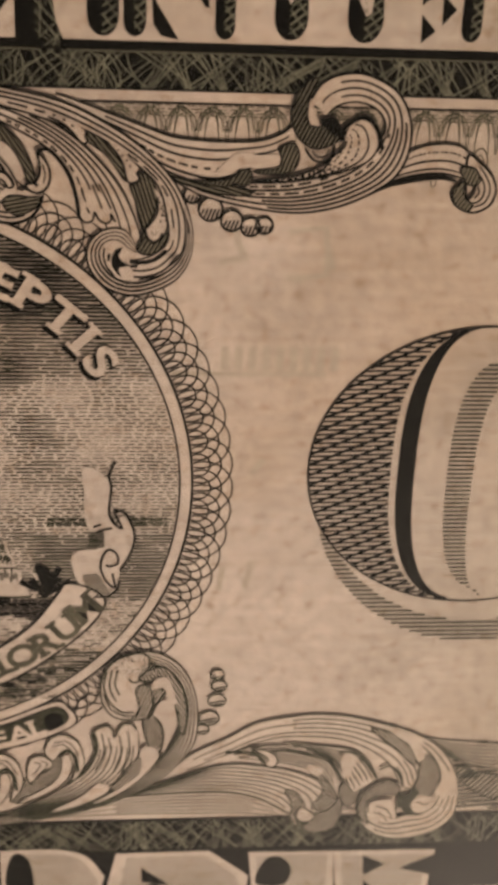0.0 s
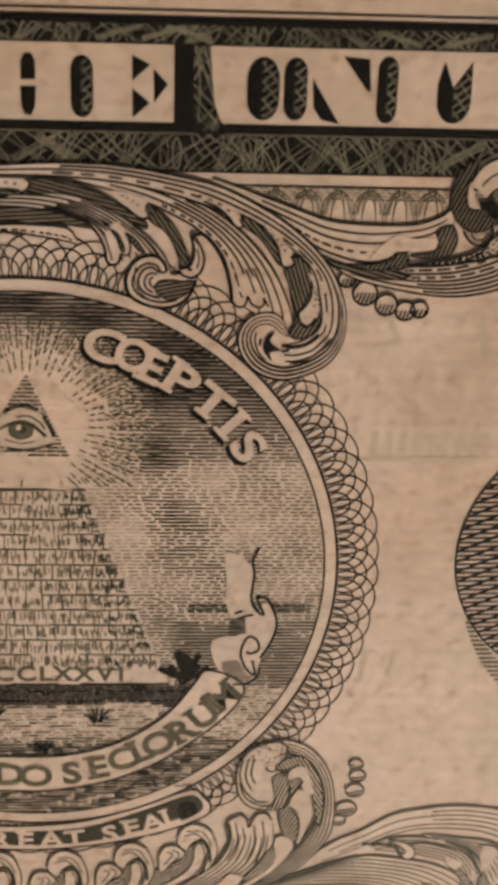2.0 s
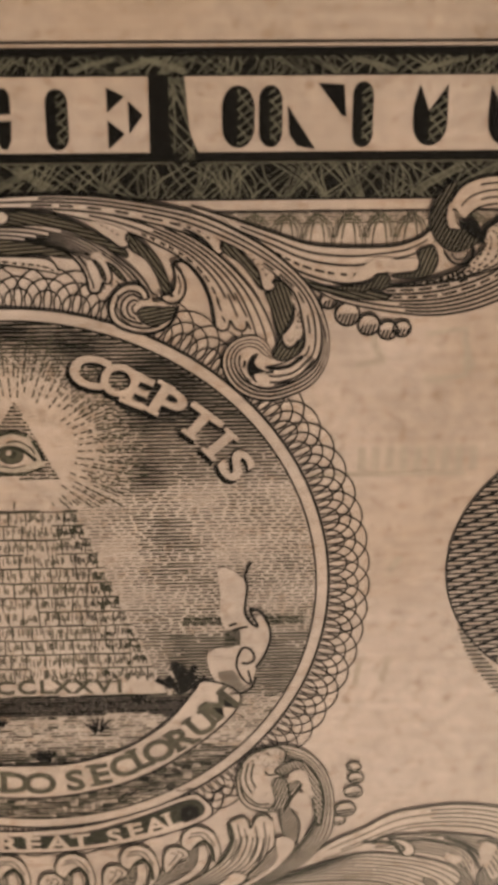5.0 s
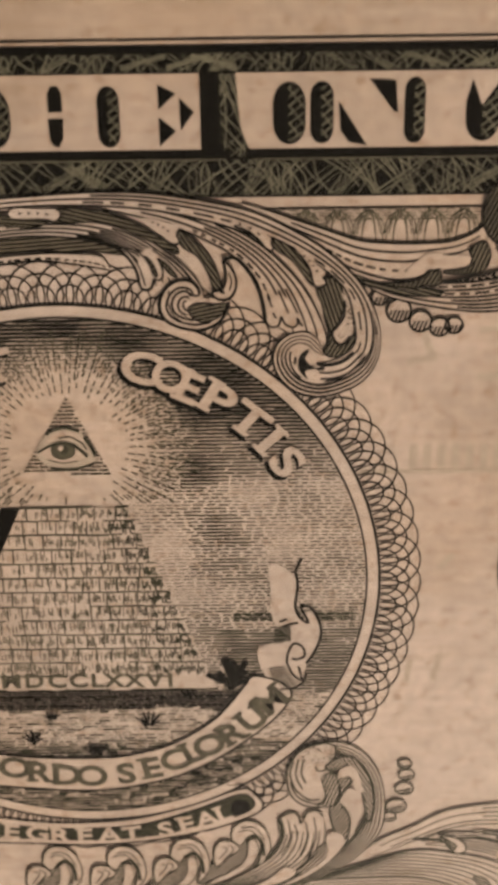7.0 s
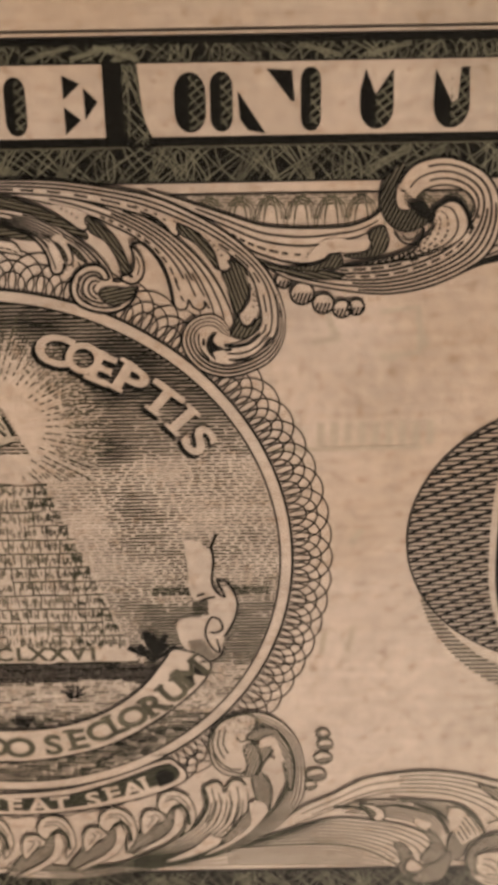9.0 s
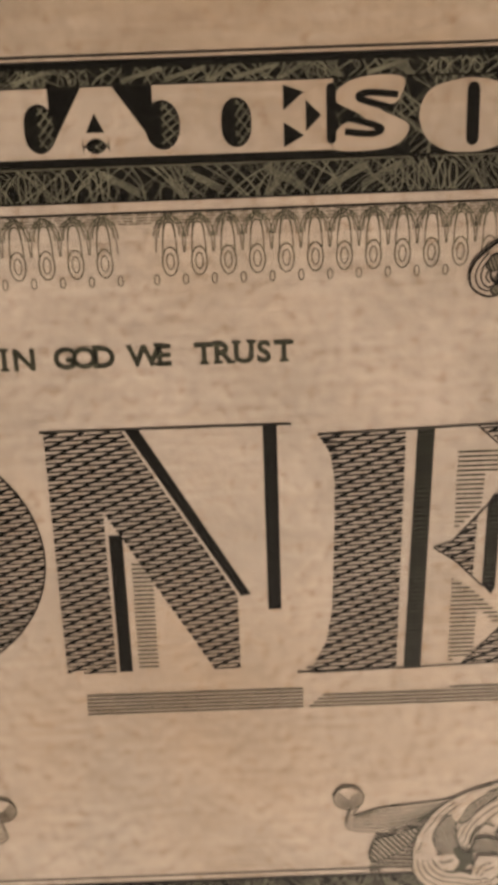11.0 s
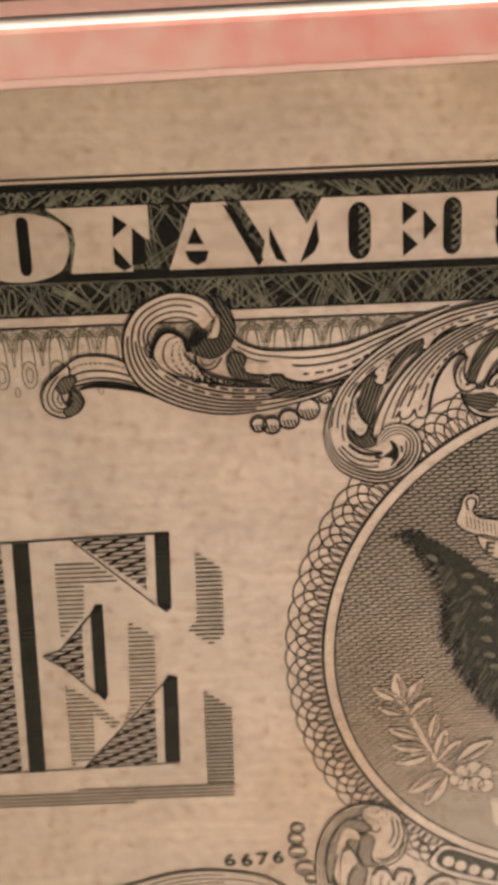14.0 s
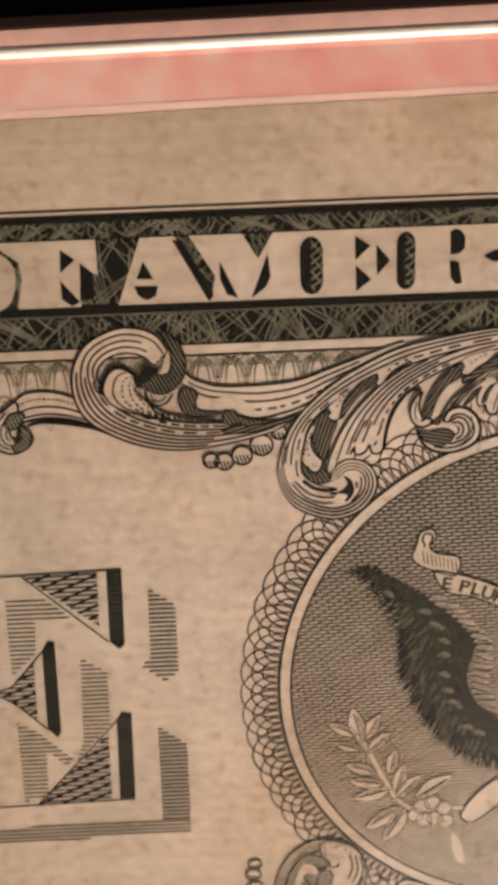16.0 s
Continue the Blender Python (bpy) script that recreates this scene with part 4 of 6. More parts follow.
shape(pyr, "banner_tail", [(10.6, 1.22), (11.2, 1.32), (11.76, 0.88), (12.15, 0.36), (12.13, -0.68), (12.01, -1.55), (12.42, -2.36), (12.85, -1.73), (13.18, -2.08), (13.54, -3.15), (13.34, -4.23), (12.86, -5.14), (12.58, -6.06), (12.46, -6.8), (11.52, -7.09), (10.55, -6.42), (10.04, -5.32), (10.01, -4.23), (11.08, -3.79), (11.69, -3.51), (11.05, -2.79), (10.7, -1.73), (10.71, -0.33)], BARE, L, 1, 6.5, 0.0)
k = Ink("tail_line", INK, pyr, 7.2, L)
for pts in ([(12.45, 1.73), (12.12, 0.88), (12.22, 0.02), (12.1, -1.38), (12.35, -2.15), (12.83, -2.51), (12.48, -1.66), (12.4, -1.3)], [(12.41, -1.37), (13, -1.55), (13.44, -2.43), (13.55, -3.33), (13.23, -4.41), (12.71, -5.32)], [(11.61, -5.32), (11.67, -4.59), (12.02, -3.94), (12.5, -4.16), (12.62, -4.77), (12.22, -5.03), (11.91, -4.95)],
            [(11.64, -5.32), (11.95, -6.06), (12.44, -6.43), (12.28, -5.5)], [(11.21, -7.09), (11.99, -7.02), (12.51, -6.61), (12.74, -5.98)], [(11.36, -2.79), (11.81, -2.61), (12.27, -2.51)], [(11.19, -2.44), (11.64, -2.26)]):
    k.ribbon(spline(pts), 0.14)
k.done()
k = Ink("tail_shade", FINE, pyr, 7.2, L)
k.hatch([[(11.05, -2.79), (11.82, -2.72), (11.86, -3.79), (10.84, -3.94)]], 0.13, 0, 0.08)
k.hatch([[(10.52, -5.5), (11.46, -5.5), (11.97, -6.43), (12.45, -6.65), (11.52, -7.02), (10.71, -6.42)]], 0.17, 10, 0.07)
k.done()
for ch, (x, y), a, w in zip("TCOEPTIS", [(-3.47, 13.48), (4.13, 13.35), (5.65, 12.83), (6.64, 12.18), (8.16, 11.41), (9.71, 10.26), (10.79, 9.03), (11.71, 7.77)], (12, -14, -20, -25, -32, -40, -47, -54), (1.35, 1.25, 1.0, 1.0, 1.4, 1.35, 1.4, 1.3)):
    for mat, lay, off, size in ((INK, 6.8, -0.17, 2.05), (BARE, 7.2, 0.0, 1.95)):
        k = Ink("letter", mat, pyr, lay + x * 0.02, L)
        serif(k, ch, x + off, y + off * 1.2, size * 0.92, a, w)
        k.done()

# label under the ring
shape(pyr, "label_band", [(-7.48, -16.5), (-3.59, -16.94), (-0.65, -17.04), (2.64, -16.7), (5.92, -15.71), (8.86, -14.51), (9.69, -15), (10.14, -15.74), (9.73, -16.47), (7.6, -17.44), (4.29, -18.32), (0.3, -18.79), (-3.66, -18.67), (-7.58, -18.3)], BARE, L, 1, 3.2, 0.12)
shape(pyr, "label_panel", [(-7.5, -16.9), (-3.61, -17.39), (-0.66, -17.49), (2.64, -17.23), (5.93, -16.11), (8.54, -15), (9.36, -15.12), (9.61, -15.81), (8.9, -16.46), (6.93, -17.14), (3.96, -17.99), (0.31, -18.41), (-3.64, -18.29), (-7.56, -17.89)], FINE, L, 1, 3.9, 0.1)
for ch, (x, y), a in zip("EGREATSEAL", [(-5.32, -17.66), (-3.79, -17.8), (-2.32, -17.97), (-0.84, -18.03), (0.65, -17.96), (2.04, -17.89), (4.12, -17.58), (5.44, -17.17), (6.66, -16.77), (7.74, -16.37)], (-6, -4, -2, 0, 3, 6, 10, 14, 17, 20)):
    k = Ink("letter", BARE, pyr, 4.9 + x * 0.02, L)
    serif(k, ch, x, y, 1.12, a, 1.3)
    k.done()
shape(pyr, "label_end", [(8.16, -15.8), (8.55, -15.32), (9.21, -15.49), (9.29, -16.14), (8.74, -16.54), (8.31, -16.46)], INK, L, 1, 4.8)

# ---- the other seal
eag = seal_base(R, -1, "eagle_seal", "round engraved seal with dark wing and pale olive branch")
shape(eag, "label_band", [(-7.48, -16.5), (-3.59, -16.94), (-0.65, -17.04), (2.64, -16.7), (5.92, -15.71), (8.86, -14.51), (9.69, -15), (10.14, -15.74), (9.73, -16.47), (7.6, -17.44), (4.29, -18.32), (0.3, -18.79), (-3.66, -18.67), (-7.58, -18.3)], BARE, R, -1, 3.2, 0.12)
shape(eag, "label_panel", [(-7.5, -16.9), (-3.61, -17.39), (-0.66, -17.49), (2.64, -17.23), (5.93, -16.11), (8.54, -15), (9.36, -15.12), (9.61, -15.81), (8.9, -16.46), (6.93, -17.14), (3.96, -17.99), (0.31, -18.41), (-3.64, -18.29), (-7.56, -17.89)], FINE, R, -1, 3.9, 0.1)
for x, y in [(8.89, -15.81), (8.07, -16.21), (7.19, -16.57), (6.27, -16.93), (5.28, -17.25), (4.22, -17.53), (3.03, -17.77), (1.81, -17.93)]:
    b = Ink("label_bar", BARE, eag, 4.9, R, -1)
    b.poly(arc(x, y, 0.38, 0.42, 0, 360, 12)[:-1])
    b.done()
k = Ink("field_shading", FINE, eag, 5, R)
k.hatch([DISC], 0.23, 1, lambda y: 0.098 + 0.0026 * y)
tagged(k.done(), kind="stuff")
k = Ink("field_weave", FINE, eag, 5.2, R)
k.hatch([DISC], 0.4, 38, lambda y: max(0.01, 0.020 + 0.0045 * y))
tagged(k.done(), kind="stuff")
WING = [(-12.11, 8.38), (-11.23, 8.15), (-9.72, 7.34), (-7.57, 5.89), (-6.01, 4.48), (-5.08, 3.21), (-5.25, 2.05), (-5.54, 0.53), (-4.95, -1.14), (-3.89, -2.16), (-2.72, -3.29), (-2.30, -4.96), (-3.15, -5.55), (-4.20, -5.45), (-5.79, -4.62), (-6.68, -3.50), (-7.60, -2.30), (-8.37, -0.81), (-9.00, 0.90), (-9.16, 3.10), (-9.30, 4.11), (-9.94, 5.59), (-10.51, 6.67), (-11.33, 7.60)]
shape(eag, "dark_wing", WING, FINE, R, 1, 6, 0.0)
k = Ink("wing_engraving", INK, eag, 6.3, R)
wing = spline(WING, 6, True)
k.hatch([wing], 0.26, 58, 0.15, 0.9, 0.1, 0.9, rng)
k.hatch([wing], 0.5, 112, 0.09, 0.7, 0.25, 0.9, rng)
tagged(k.done(), kind="stuff")
k = Ink("wing_edge", INK, eag, 6.2, R)
for path, lean, count in (([(-11.82, 8.21), (-10.90, 7.13), (-10.11, 5.82), (-9.43, 4.19), (-9.25, 2.64)], 205, 40), ([(-9.26, 3.03), (-9.07, 0.90), (-8.37, -0.89), (-7.53, -2.47), (-6.32, -4.01), (-4.55, -5.35), (-2.98, -5.35)], 232, 110)):
    for i, (x, y) in enumerate(even(spline(path), count)):
        a = radians(lean + 30 * i / count + rng.uniform(-9, 9))
        r = rng.uniform(0.5, 1.15)
        x, y = x + rng.uniform(-0.1, 0.25), y + rng.uniform(0.0, 0.25)
        k.ribbon([(x - 0.5 * math.cos(a), y - 0.5 * math.sin(a)), (x + 0.4 * r * math.cos(a), y + 0.4 * r * math.sin(a)), (x + r * math.cos(a), y + r * math.sin(a))], lambda u: 0.17 * (1.12 - u))
tagged(k.done(), kind="stuff")
k = Ink("wing_streak", PALE, eag, 6.5, R)
for i in range(120):
    t = rng.random()
    x, y = even(spline([(-10.18, 6.50), (-8.67, 4.15), (-8.29, 1.02), (-7.24, -1.43), (-5.29, -3.98), (-3.52, -4.90)]), 60)[int(t * 59)]
    x, y, a = x + rng.uniform(-0.7, 0.9), y + rng.uniform(-0.4, 0.4), radians(225 + 40 * t + rng.uniform(-12, 12))
    k.dash(x, y, x + 0.5 * math.cos(a), y + 0.5 * math.sin(a), 0.06)
tagged(k.done(), kind="stuff")


def plume(name, x, y, length, angle, fat=0.3, layer=6.9):
    """A small curled pale feather with a dark lower edge."""
    c, q = math.cos(radians(angle)), math.sin(radians(angle))
    put = lambda u, v: (x + length * (u * c - v * q), y + length * (u * q + v * c))
    ob = shape(eag, name, [put(0, 0), put(0.35, fat), put(0.85, fat * 0.7), put(1, -0.05), put(0.7, -fat * 0.5), put(0.3, -fat * 0.35)], SOFTINK if name == "covert_feather" else BARE, R, 1, layer, 0.0)
    e = Ink("feather_edge", FINE, ob, layer + 0.7, R)
    e.ribbon([put(0.05, -0.05), put(0.3, -fat * 0.4), put(0.7, -fat * 0.55), put(1, -0.08)], 0.1)
    e.ribbon([put(0.2, 0.05), put(0.75, 0.1)], 0.05)
    e.done()


for x, y in [(-10.37, 6.66), (-8.22, 5.24), (-7.44, 4.21), (-7.02, 3.30), (-7.03, 2.22), (-6.97, 0.96), (-6.78, -0.21), (-6.18, -1.20), (-5.49, -2.90), (-4.79, -3.35), (-7.58, 4.45), (-6.39, -1.07)]:
    plume("covert_feather", x - 0.3, y, 0.8, rng.uniform(-35, 0))
for i, (x, y) in enumerate(even(spline([(-7.37, 5.99), (-6.12, 4.95), (-4.99, 3.67), (-4.52, 2.41), (-4.74, 0.85), (-4.63, -0.43), (-3.91, -1.60), (-2.92, -2.46)]), 24)):
    plume("edge_feather", x - 0.55, y, 1.15, rng.uniform(-22, 8) - i * 0.5, 0.2, 6.9 + i % 5 * 0.03)
STEM = spline([(-12.54, -2.39), (-11.51, -4.3), (-10.11, -7.32), (-9.05, -8.67), (-7.27, -8.98), (-5.15, -8.87), (-3.33, -8.32)])
k = Ink("olive_stem", BARE, eag, 6.2, R)
k.ribbon(STEM, 0.28)
k.done()


def leaf(x, y, length, angle):
    c, s = math.cos(radians(angle)), math.sin(radians(angle))
    put = lambda u, v: (x + length * (u * c - v * s), y + length * (u * s + v * c))
    ob = shape(eag, "olive_leaf", [put(0, 0), put(0.25, 0.17), (put(0.6, 0.2)), put(1, 0), put(0.6, -0.16), put(0.25, -0.15)], BARE, R, 1, 6.4, 0.05, line_mat=FINE)
    v = Ink("leaf_vein", FINE, ob, 7.2, R)
    v.ribbon([put(0.05, 0), put(0.85, 0)], 0.07)
    v.hatch([[put(0.15, -0.02), put(0.85, -0.02), put(0.6, -0.12), put(0.25, -0.12)]], 0.14, angle, 0.05)
    v.done()


for (x, y), n, a in zip([(-11.86, -3.74), (-11.68, -3.59), (-11.51, -4.51), (-12.13, -3.24), (-11.86, -4.28), (-10.99, -6), (-10.47, -6.88), (-10.11, -7.32), (-9.76, -7.55), (-9.69, -7.99), (-9.33, -8.65), (-9.12, -8.88), (-8.52, -8.05), (-10.12, -6.26)],
                        (2.6, 2.1, 2.0, 2.0, 1.8, 2.0, 2.2, 2.4, 2.2, 2.2, 2.8, 2.8, 2.8, 2.0),
                        (102, 62, 45, 150, 160, 160, 172, 195, 75, 48, 215, 240, 35, 80)):
    leaf(x, y, n, a)
for x, y in [(-8.16, -8.71), (-7.46, -8.45), (-6.74, -8.92), (-7.97, -9.72), (-7.26, -9.63), (-6.62, -9.88), (-8.51, -9.35)]:
    shape(eag, "berry", arc(x, y, 0.5, 0.5, 0, 360, 16)[:-1], BARE, R, 1, 6.7, 0.05, smooth=False, line_mat=FINE)
shape(eag, "claw_shape", [(-5.67, -9.5), (-4.82, -8.03), (-3.38, -6.82), (-2.71, -7.92), (-3.73, -9.16), (-4.94, -10.06)], BARE, R, 1, 6.6, 0.1)
shape(eag, "fallen_leaf", [(-6.24, -10.78), (-5.61, -11.7), (-5.39, -13.28), (-5.95, -12.8)], BARE, R, 1, 6.3, 0.0)
shape(eag, "banner", [(-7.63, 7.86), (-6.58, 7.73), (-4.93, 7.17), (-3.26, 6.35), (-2.24, 5.73), (-2.18, 4.4), (-3.55, 5.23), (-5.23, 6.07), (-6.89, 6.52)], BARE, R, 1, 6.9, 0.1, smooth=True)
shape(eag, "banner_curl", [(-8.42, 10.45), (-7.78, 10.6), (-7.54, 10.05), (-7.92, 9.52), (-7.43, 9.03), (-6.21, 8.71), (-6.32, 7.61), (-7.24, 7.77), (-8.39, 8.26), (-8.89, 8.84), (-8.64, 9.74)], BARE, R, 1, 6.8, 0.1)
k = Ink("curl_line", INK, eag, 7.5, R)
k.ribbon(spline([(-8.18, 9.53), (-8.32, 10.09), (-8.06, 10.36), (-7.74, 10.13), (-7.92, 9.63)]), 0.12)
for i in range(9):
    p, q = [(-8.3, 9.18), (-6.41, 8.54)]
    x, y = p[0] + (q[0] - p[0]) * i / 8, p[1] + (q[1] - p[1]) * i / 8
    k.dash(x, y, x + 0.1, y - 0.75, 0.06)
k.done()
for ch, (x, y), a in zip("EPLUR", [(-6.86, 7.08), (-5.81, 6.84), (-5.14, 6.62), (-4.44, 6.33), (-3.71, 5.99)], (-8, -12, -16, -20, -24)):
    k = Ink("letter", FINE, eag, 7.6, R)
    stamp(k, ch, x, y, 0.82, a, 1.1)
    k.done()

# ---------------------------------------------------------------- scrollwork round the seals
def corner(ox, flip):
    s = empty("scrollwork", note)
    tagged(s, "engraved acanthus scroll with curled leaves and bead string")
    B = lambda name, a, b, n, **kw: band(s, name, a, b, n, ox=ox, flip=flip, **kw)
    S = lambda name, pts, mat, **kw: shape(s, name, pts, mat, ox, flip, **kw)
    N = lambda name, pts, w, **kw: line(s, name, pts, w, INK, ox, flip, **kw)
    # upper scroll towards the middle
    F = lambda name, a, b, n, **kw: flow(s, name, a, b, n, ox=ox, flip=flip, **kw)
    H = lambda name, pts, **kw: shade(s, name, pts, ox, flip, **kw)
    F("scroll_stem", [(9.50, 21.95), (11.44, 21.31), (13.41, 20.60), (15.12, 20.01), (16.55, 19.82), (18.27, 19.77), (19.71, 19.86), (20.84, 20.26), (21.34, 20.65)], [(9.49, 21.48), (11.44, 20.41), (13.42, 19.32), (14.86, 18.48), (16.31, 17.99), (17.62, 17.87), (18.48, 18.09), (19.19, 18.40), (20.35, 18.60), (21.20, 19.03), (21.64, 19.45)], 8, layer=5.1, wide=0.12, dashed=(5, 6, 7))
    N("stem_edge", [(11.72, 21.20), (13.41, 20.60), (15.12, 20.01), (16.55, 19.82), (18.27, 19.77), (19.71, 19.86), (20.84, 20.26), (21.28, 20.65)], 0.13, layer=5.7)
    F("scroll_curl", [(13.71, 18.86), (15.16, 17.91), (16.62, 17.05), (18.69, 16.50), (21.06, 16.15), (22.84, 16.24), (24.59, 16.73), (26.30, 17.66), (27.16, 18.66), (27.48, 19.99), (27.30, 21.28), (26.71, 22.32), (25.84, 22.94), (24.66, 23.33), (23.52, 23.21), (22.70, 22.77), (22.23, 22.00)], [(14.05, 18.93), (15.73, 18.18), (18.06, 17.67), (19.81, 17.68), (21.56, 17.80), (23.29, 18.25), (24.71, 18.96), (25.67, 19.80), (26.10, 20.59), (25.87, 21.30), (25.22, 21.77), (24.34, 21.92), (23.49, 21.67), (23.04, 21.17)], 8, layer=6.0, wide=0.13, dashed=(5, 7))
    H("stem_shadow", [(14.86, 18.25), (16.32, 17.75), (18.06, 17.55), (19.54, 17.23), (18.67, 16.97), (17.20, 17.18), (15.74, 17.62)], layer=6.5, angle=-16)
    F("scroll_leaf", [(24.05, 20.71), (24.69, 21.07), (25.29, 20.92), (25.72, 20.29), (25.78, 19.60), (25.30, 18.91), (24.17, 18.39), (22.72, 17.97), (20.98, 17.70)], [(23.86, 20.13), (24.09, 19.85), (23.80, 19.38), (23.39, 19.02), (22.75, 18.51), (21.54, 18.10), (20.38, 17.90), (19.51, 17.82)], 5, layer=6.6, wide=0.1, dashed=(2, 3, 4))
    N("leaf_edge", [(23.85, 20.25), (24.14, 20.74), (24.83, 21.13), (25.43, 20.92), (25.84, 20.24), (26.01, 19.60)], 0.22, layer=7.2)
    H("dark_volute", [(22.39, 23.10), (21.71, 22.61), (21.26, 21.56), (21.37, 20.56), (21.85, 19.86), (22.62, 19.50), (23.48, 19.78), (24.11, 20.37), (23.71, 20.59), (23.40, 20.98), (22.96, 20.97), (22.72, 20.65), (22.26, 20.67), (22.03, 21.15), (22.07, 21.86), (22.37, 22.49)], layer=7.2, angle=64, wide=0.12)
    S("volute_light", [(22.16, 21.86), (22.38, 21.53), (22.56, 20.96), (22.78, 20.71), (22.31, 20.76), (22.11, 21.18)], BARE, layer=7.9)
    S("dark_heart", [(22.51, 21.30), (22.87, 21.03), (23.38, 21.15), (23.64, 20.88), (23.89, 20.54), (24.11, 20.31), (23.91, 19.87), (23.63, 20.19), (23.33, 20.27), (22.98, 20.66)], INK, layer=8.0)
    k = Ink("engraving", INK, s, 7.2, ox, flip)
    for pts, w in (([(22.04, 19.51), (22.42, 19.00), (22.96, 18.83), (23.41, 19.16), (23.51, 19.72)], 0.12), ([(22.40, 19.40), (22.71, 19.12), (23.11, 19.19), (23.26, 19.54)], 0.08), ([(19.39, 17.82), (20.39, 17.75), (21.85, 17.87), (22.93, 18.39), (23.44, 19.08), (23.54, 19.72)], 0.13)):
        k.ribbon(spline(pts), w)
    tagged(k.done(), kind="stuff")
    S("pale_tongue", [(18.58, 19.20), (19.80, 19.11), (20.55, 19.16), (20.77, 18.84), (20.53, 18.52), (19.63, 18.41), (19.07, 18.46), (18.33, 18.15), (17.46, 18.07)], BARE, layer=5.8)
    H("leaf_shadow", [(20.71, 19.48), (21.44, 19.79), (21.77, 19.13), (21.55, 18.42), (20.95, 18.14), (19.84, 18.15), (19.49, 18.32), (20.59, 18.46), (20.89, 18.85)], layer=7.0, angle=70)
    H("leaf_shadow", [(18.73, 18.33), (19.31, 18.29), (19.39, 17.82), (19.11, 17.52), (18.50, 17.59), (17.92, 17.43), (16.32, 17.72), (17.47, 17.75), (18.37, 17.94)], layer=7.0, angle=60)
    # tail that curls down
    F("scroll_tail", [(26.53, 18.44), (27.22, 19.28), (28.18, 19.77), (29.35, 19.91), (30.13, 19.78), (30.65, 19.41)], [(26.07, 17.60), (27.01, 18.03), (28.03, 18.29), (29.21, 18.38), (30.19, 18.19), (30.76, 17.93)], 7, layer=5.6, wide=0.11, dashed=(2,))
    line(s, "tail_shadow", [(25.45, 17.14), (26.59, 17.73), (28.05, 18.08), (29.23, 18.17), (30.10, 17.95)], lambda u: 0.1 + 0.26 * math.sin(math.pi * u), INK, ox, flip, layer=6.4)
    S("tail_curl", [(30.54, 19.29), (31.31, 18.90), (31.92, 18.31), (32.22, 17.57), (32.04, 16.81), (31.39, 16.37), (30.79, 16.36), (30.14, 16.71), (29.87, 17.22), (30.07, 17.68), (30.46, 17.93), (31.01, 17.85), (31.06, 17.40), (30.70, 17.15)], BARE, layer=6.2, outline=0.13)
    k = Ink("engraving", INK, s, 7.0, ox, flip)
    for pts in ([(31.20, 18.78), (31.69, 18.16), (31.90, 17.47), (31.67, 16.86), (31.15, 16.61)], [(31.18, 18.42), (31.51, 17.95), (31.60, 17.41), (31.36, 16.92), (30.83, 16.79)], [(31.19, 17.82), (31.33, 17.40), (31.10, 17.09)]):
        k.ribbon(spline(pts), 0.09)
    tagged(k.done(), kind="stuff")
    H("tail_shade", [(29.93, 17.22), (30.07, 17.68), (30.52, 17.93), (30.51, 17.45), (30.64, 17.09), (31.08, 16.73), (30.78, 16.39), (30.21, 16.65)], layer=7.1, angle=60, wide=0.06)
    H("tail_heart", [(30.19, 18.69), (30.98, 18.65), (31.34, 18.06), (31.02, 17.76), (30.58, 17.93)], layer=7.1, angle=70, wide=0.07)
    # bead string
    for (x, y), r in zip([(16.34, 16.96), (17.32, 16.23), (18.43, 15.65), (19.42, 15.33), (20.15, 15.41)], (0.42, 0.62, 0.56, 0.5, 0.44)):
        b = S("bead", arc(x, y, r, r, 0, 360, 20)[:-1], BARE, layer=5.3, outline=0.13, smooth=False)
        k = Ink("bead_shade", INK, b, 6.2, ox, flip)
        k.hatch([arc(x, y - r * 0.1, r * 0.8, r * 0.8, 170, 370, 14)], 0.19, 70, 0.1)
        k.done()
    # the great leaf over the seal
    # undermost lobe, its point and the dark band over it
    H("leaf_hollow", [(-5.15, 19.77), (-2.92, 20.20), (-0.70, 20.40), (1.52, 20.21), (3.34, 19.63), (3.51, 19.37), (2.06, 19.56), (0.66, 19.56), (-0.73, 19.63), (-2.96, 19.46), (-5.21, 19.03)], layer=5.3, angle=4)
    F("leaf_lobe", [(-5.22, 18.85), (-2.97, 19.29), (-0.74, 19.49), (0.94, 19.48), (2.16, 19.38), (2.60, 19.16), (2.87, 18.67)], [(-5.24, 18.51), (-2.99, 18.88), (-0.75, 19.11), (0.92, 18.93), (2.03, 18.74), (2.87, 18.55)], 3, layer=5.5, wide=0.11, dashed=(1, 2))
    # middle lobe that runs into the small volute
    F("leaf_lobe", [(-5.10, 20.51), (-2.88, 20.94), (-0.66, 21.14), (0.99, 21.17), (2.65, 20.99), (4.31, 20.42), (5.70, 19.49), (6.83, 18.46), (7.43, 17.43), (7.52, 16.42)], [(-5.15, 19.83), (-2.92, 20.23), (-0.70, 20.40), (1.52, 20.21), (3.32, 19.63), (3.95, 18.97), (4.22, 18.34), (4.30, 17.75)], 8, layer=5.7, wide=0.11, pitch=0.3)
    S("leaf_tip", [(4.17, 18.63), (4.30, 17.72), (4.55, 17.52), (4.86, 17.64), (5.01, 18.17), (5.24, 18.00), (5.58, 18.15), (5.86, 18.18), (6.26, 18.01), (6.60, 18.07), (5.98, 18.88), (5.28, 19.54), (4.58, 19.62)], BARE, layer=6.3)
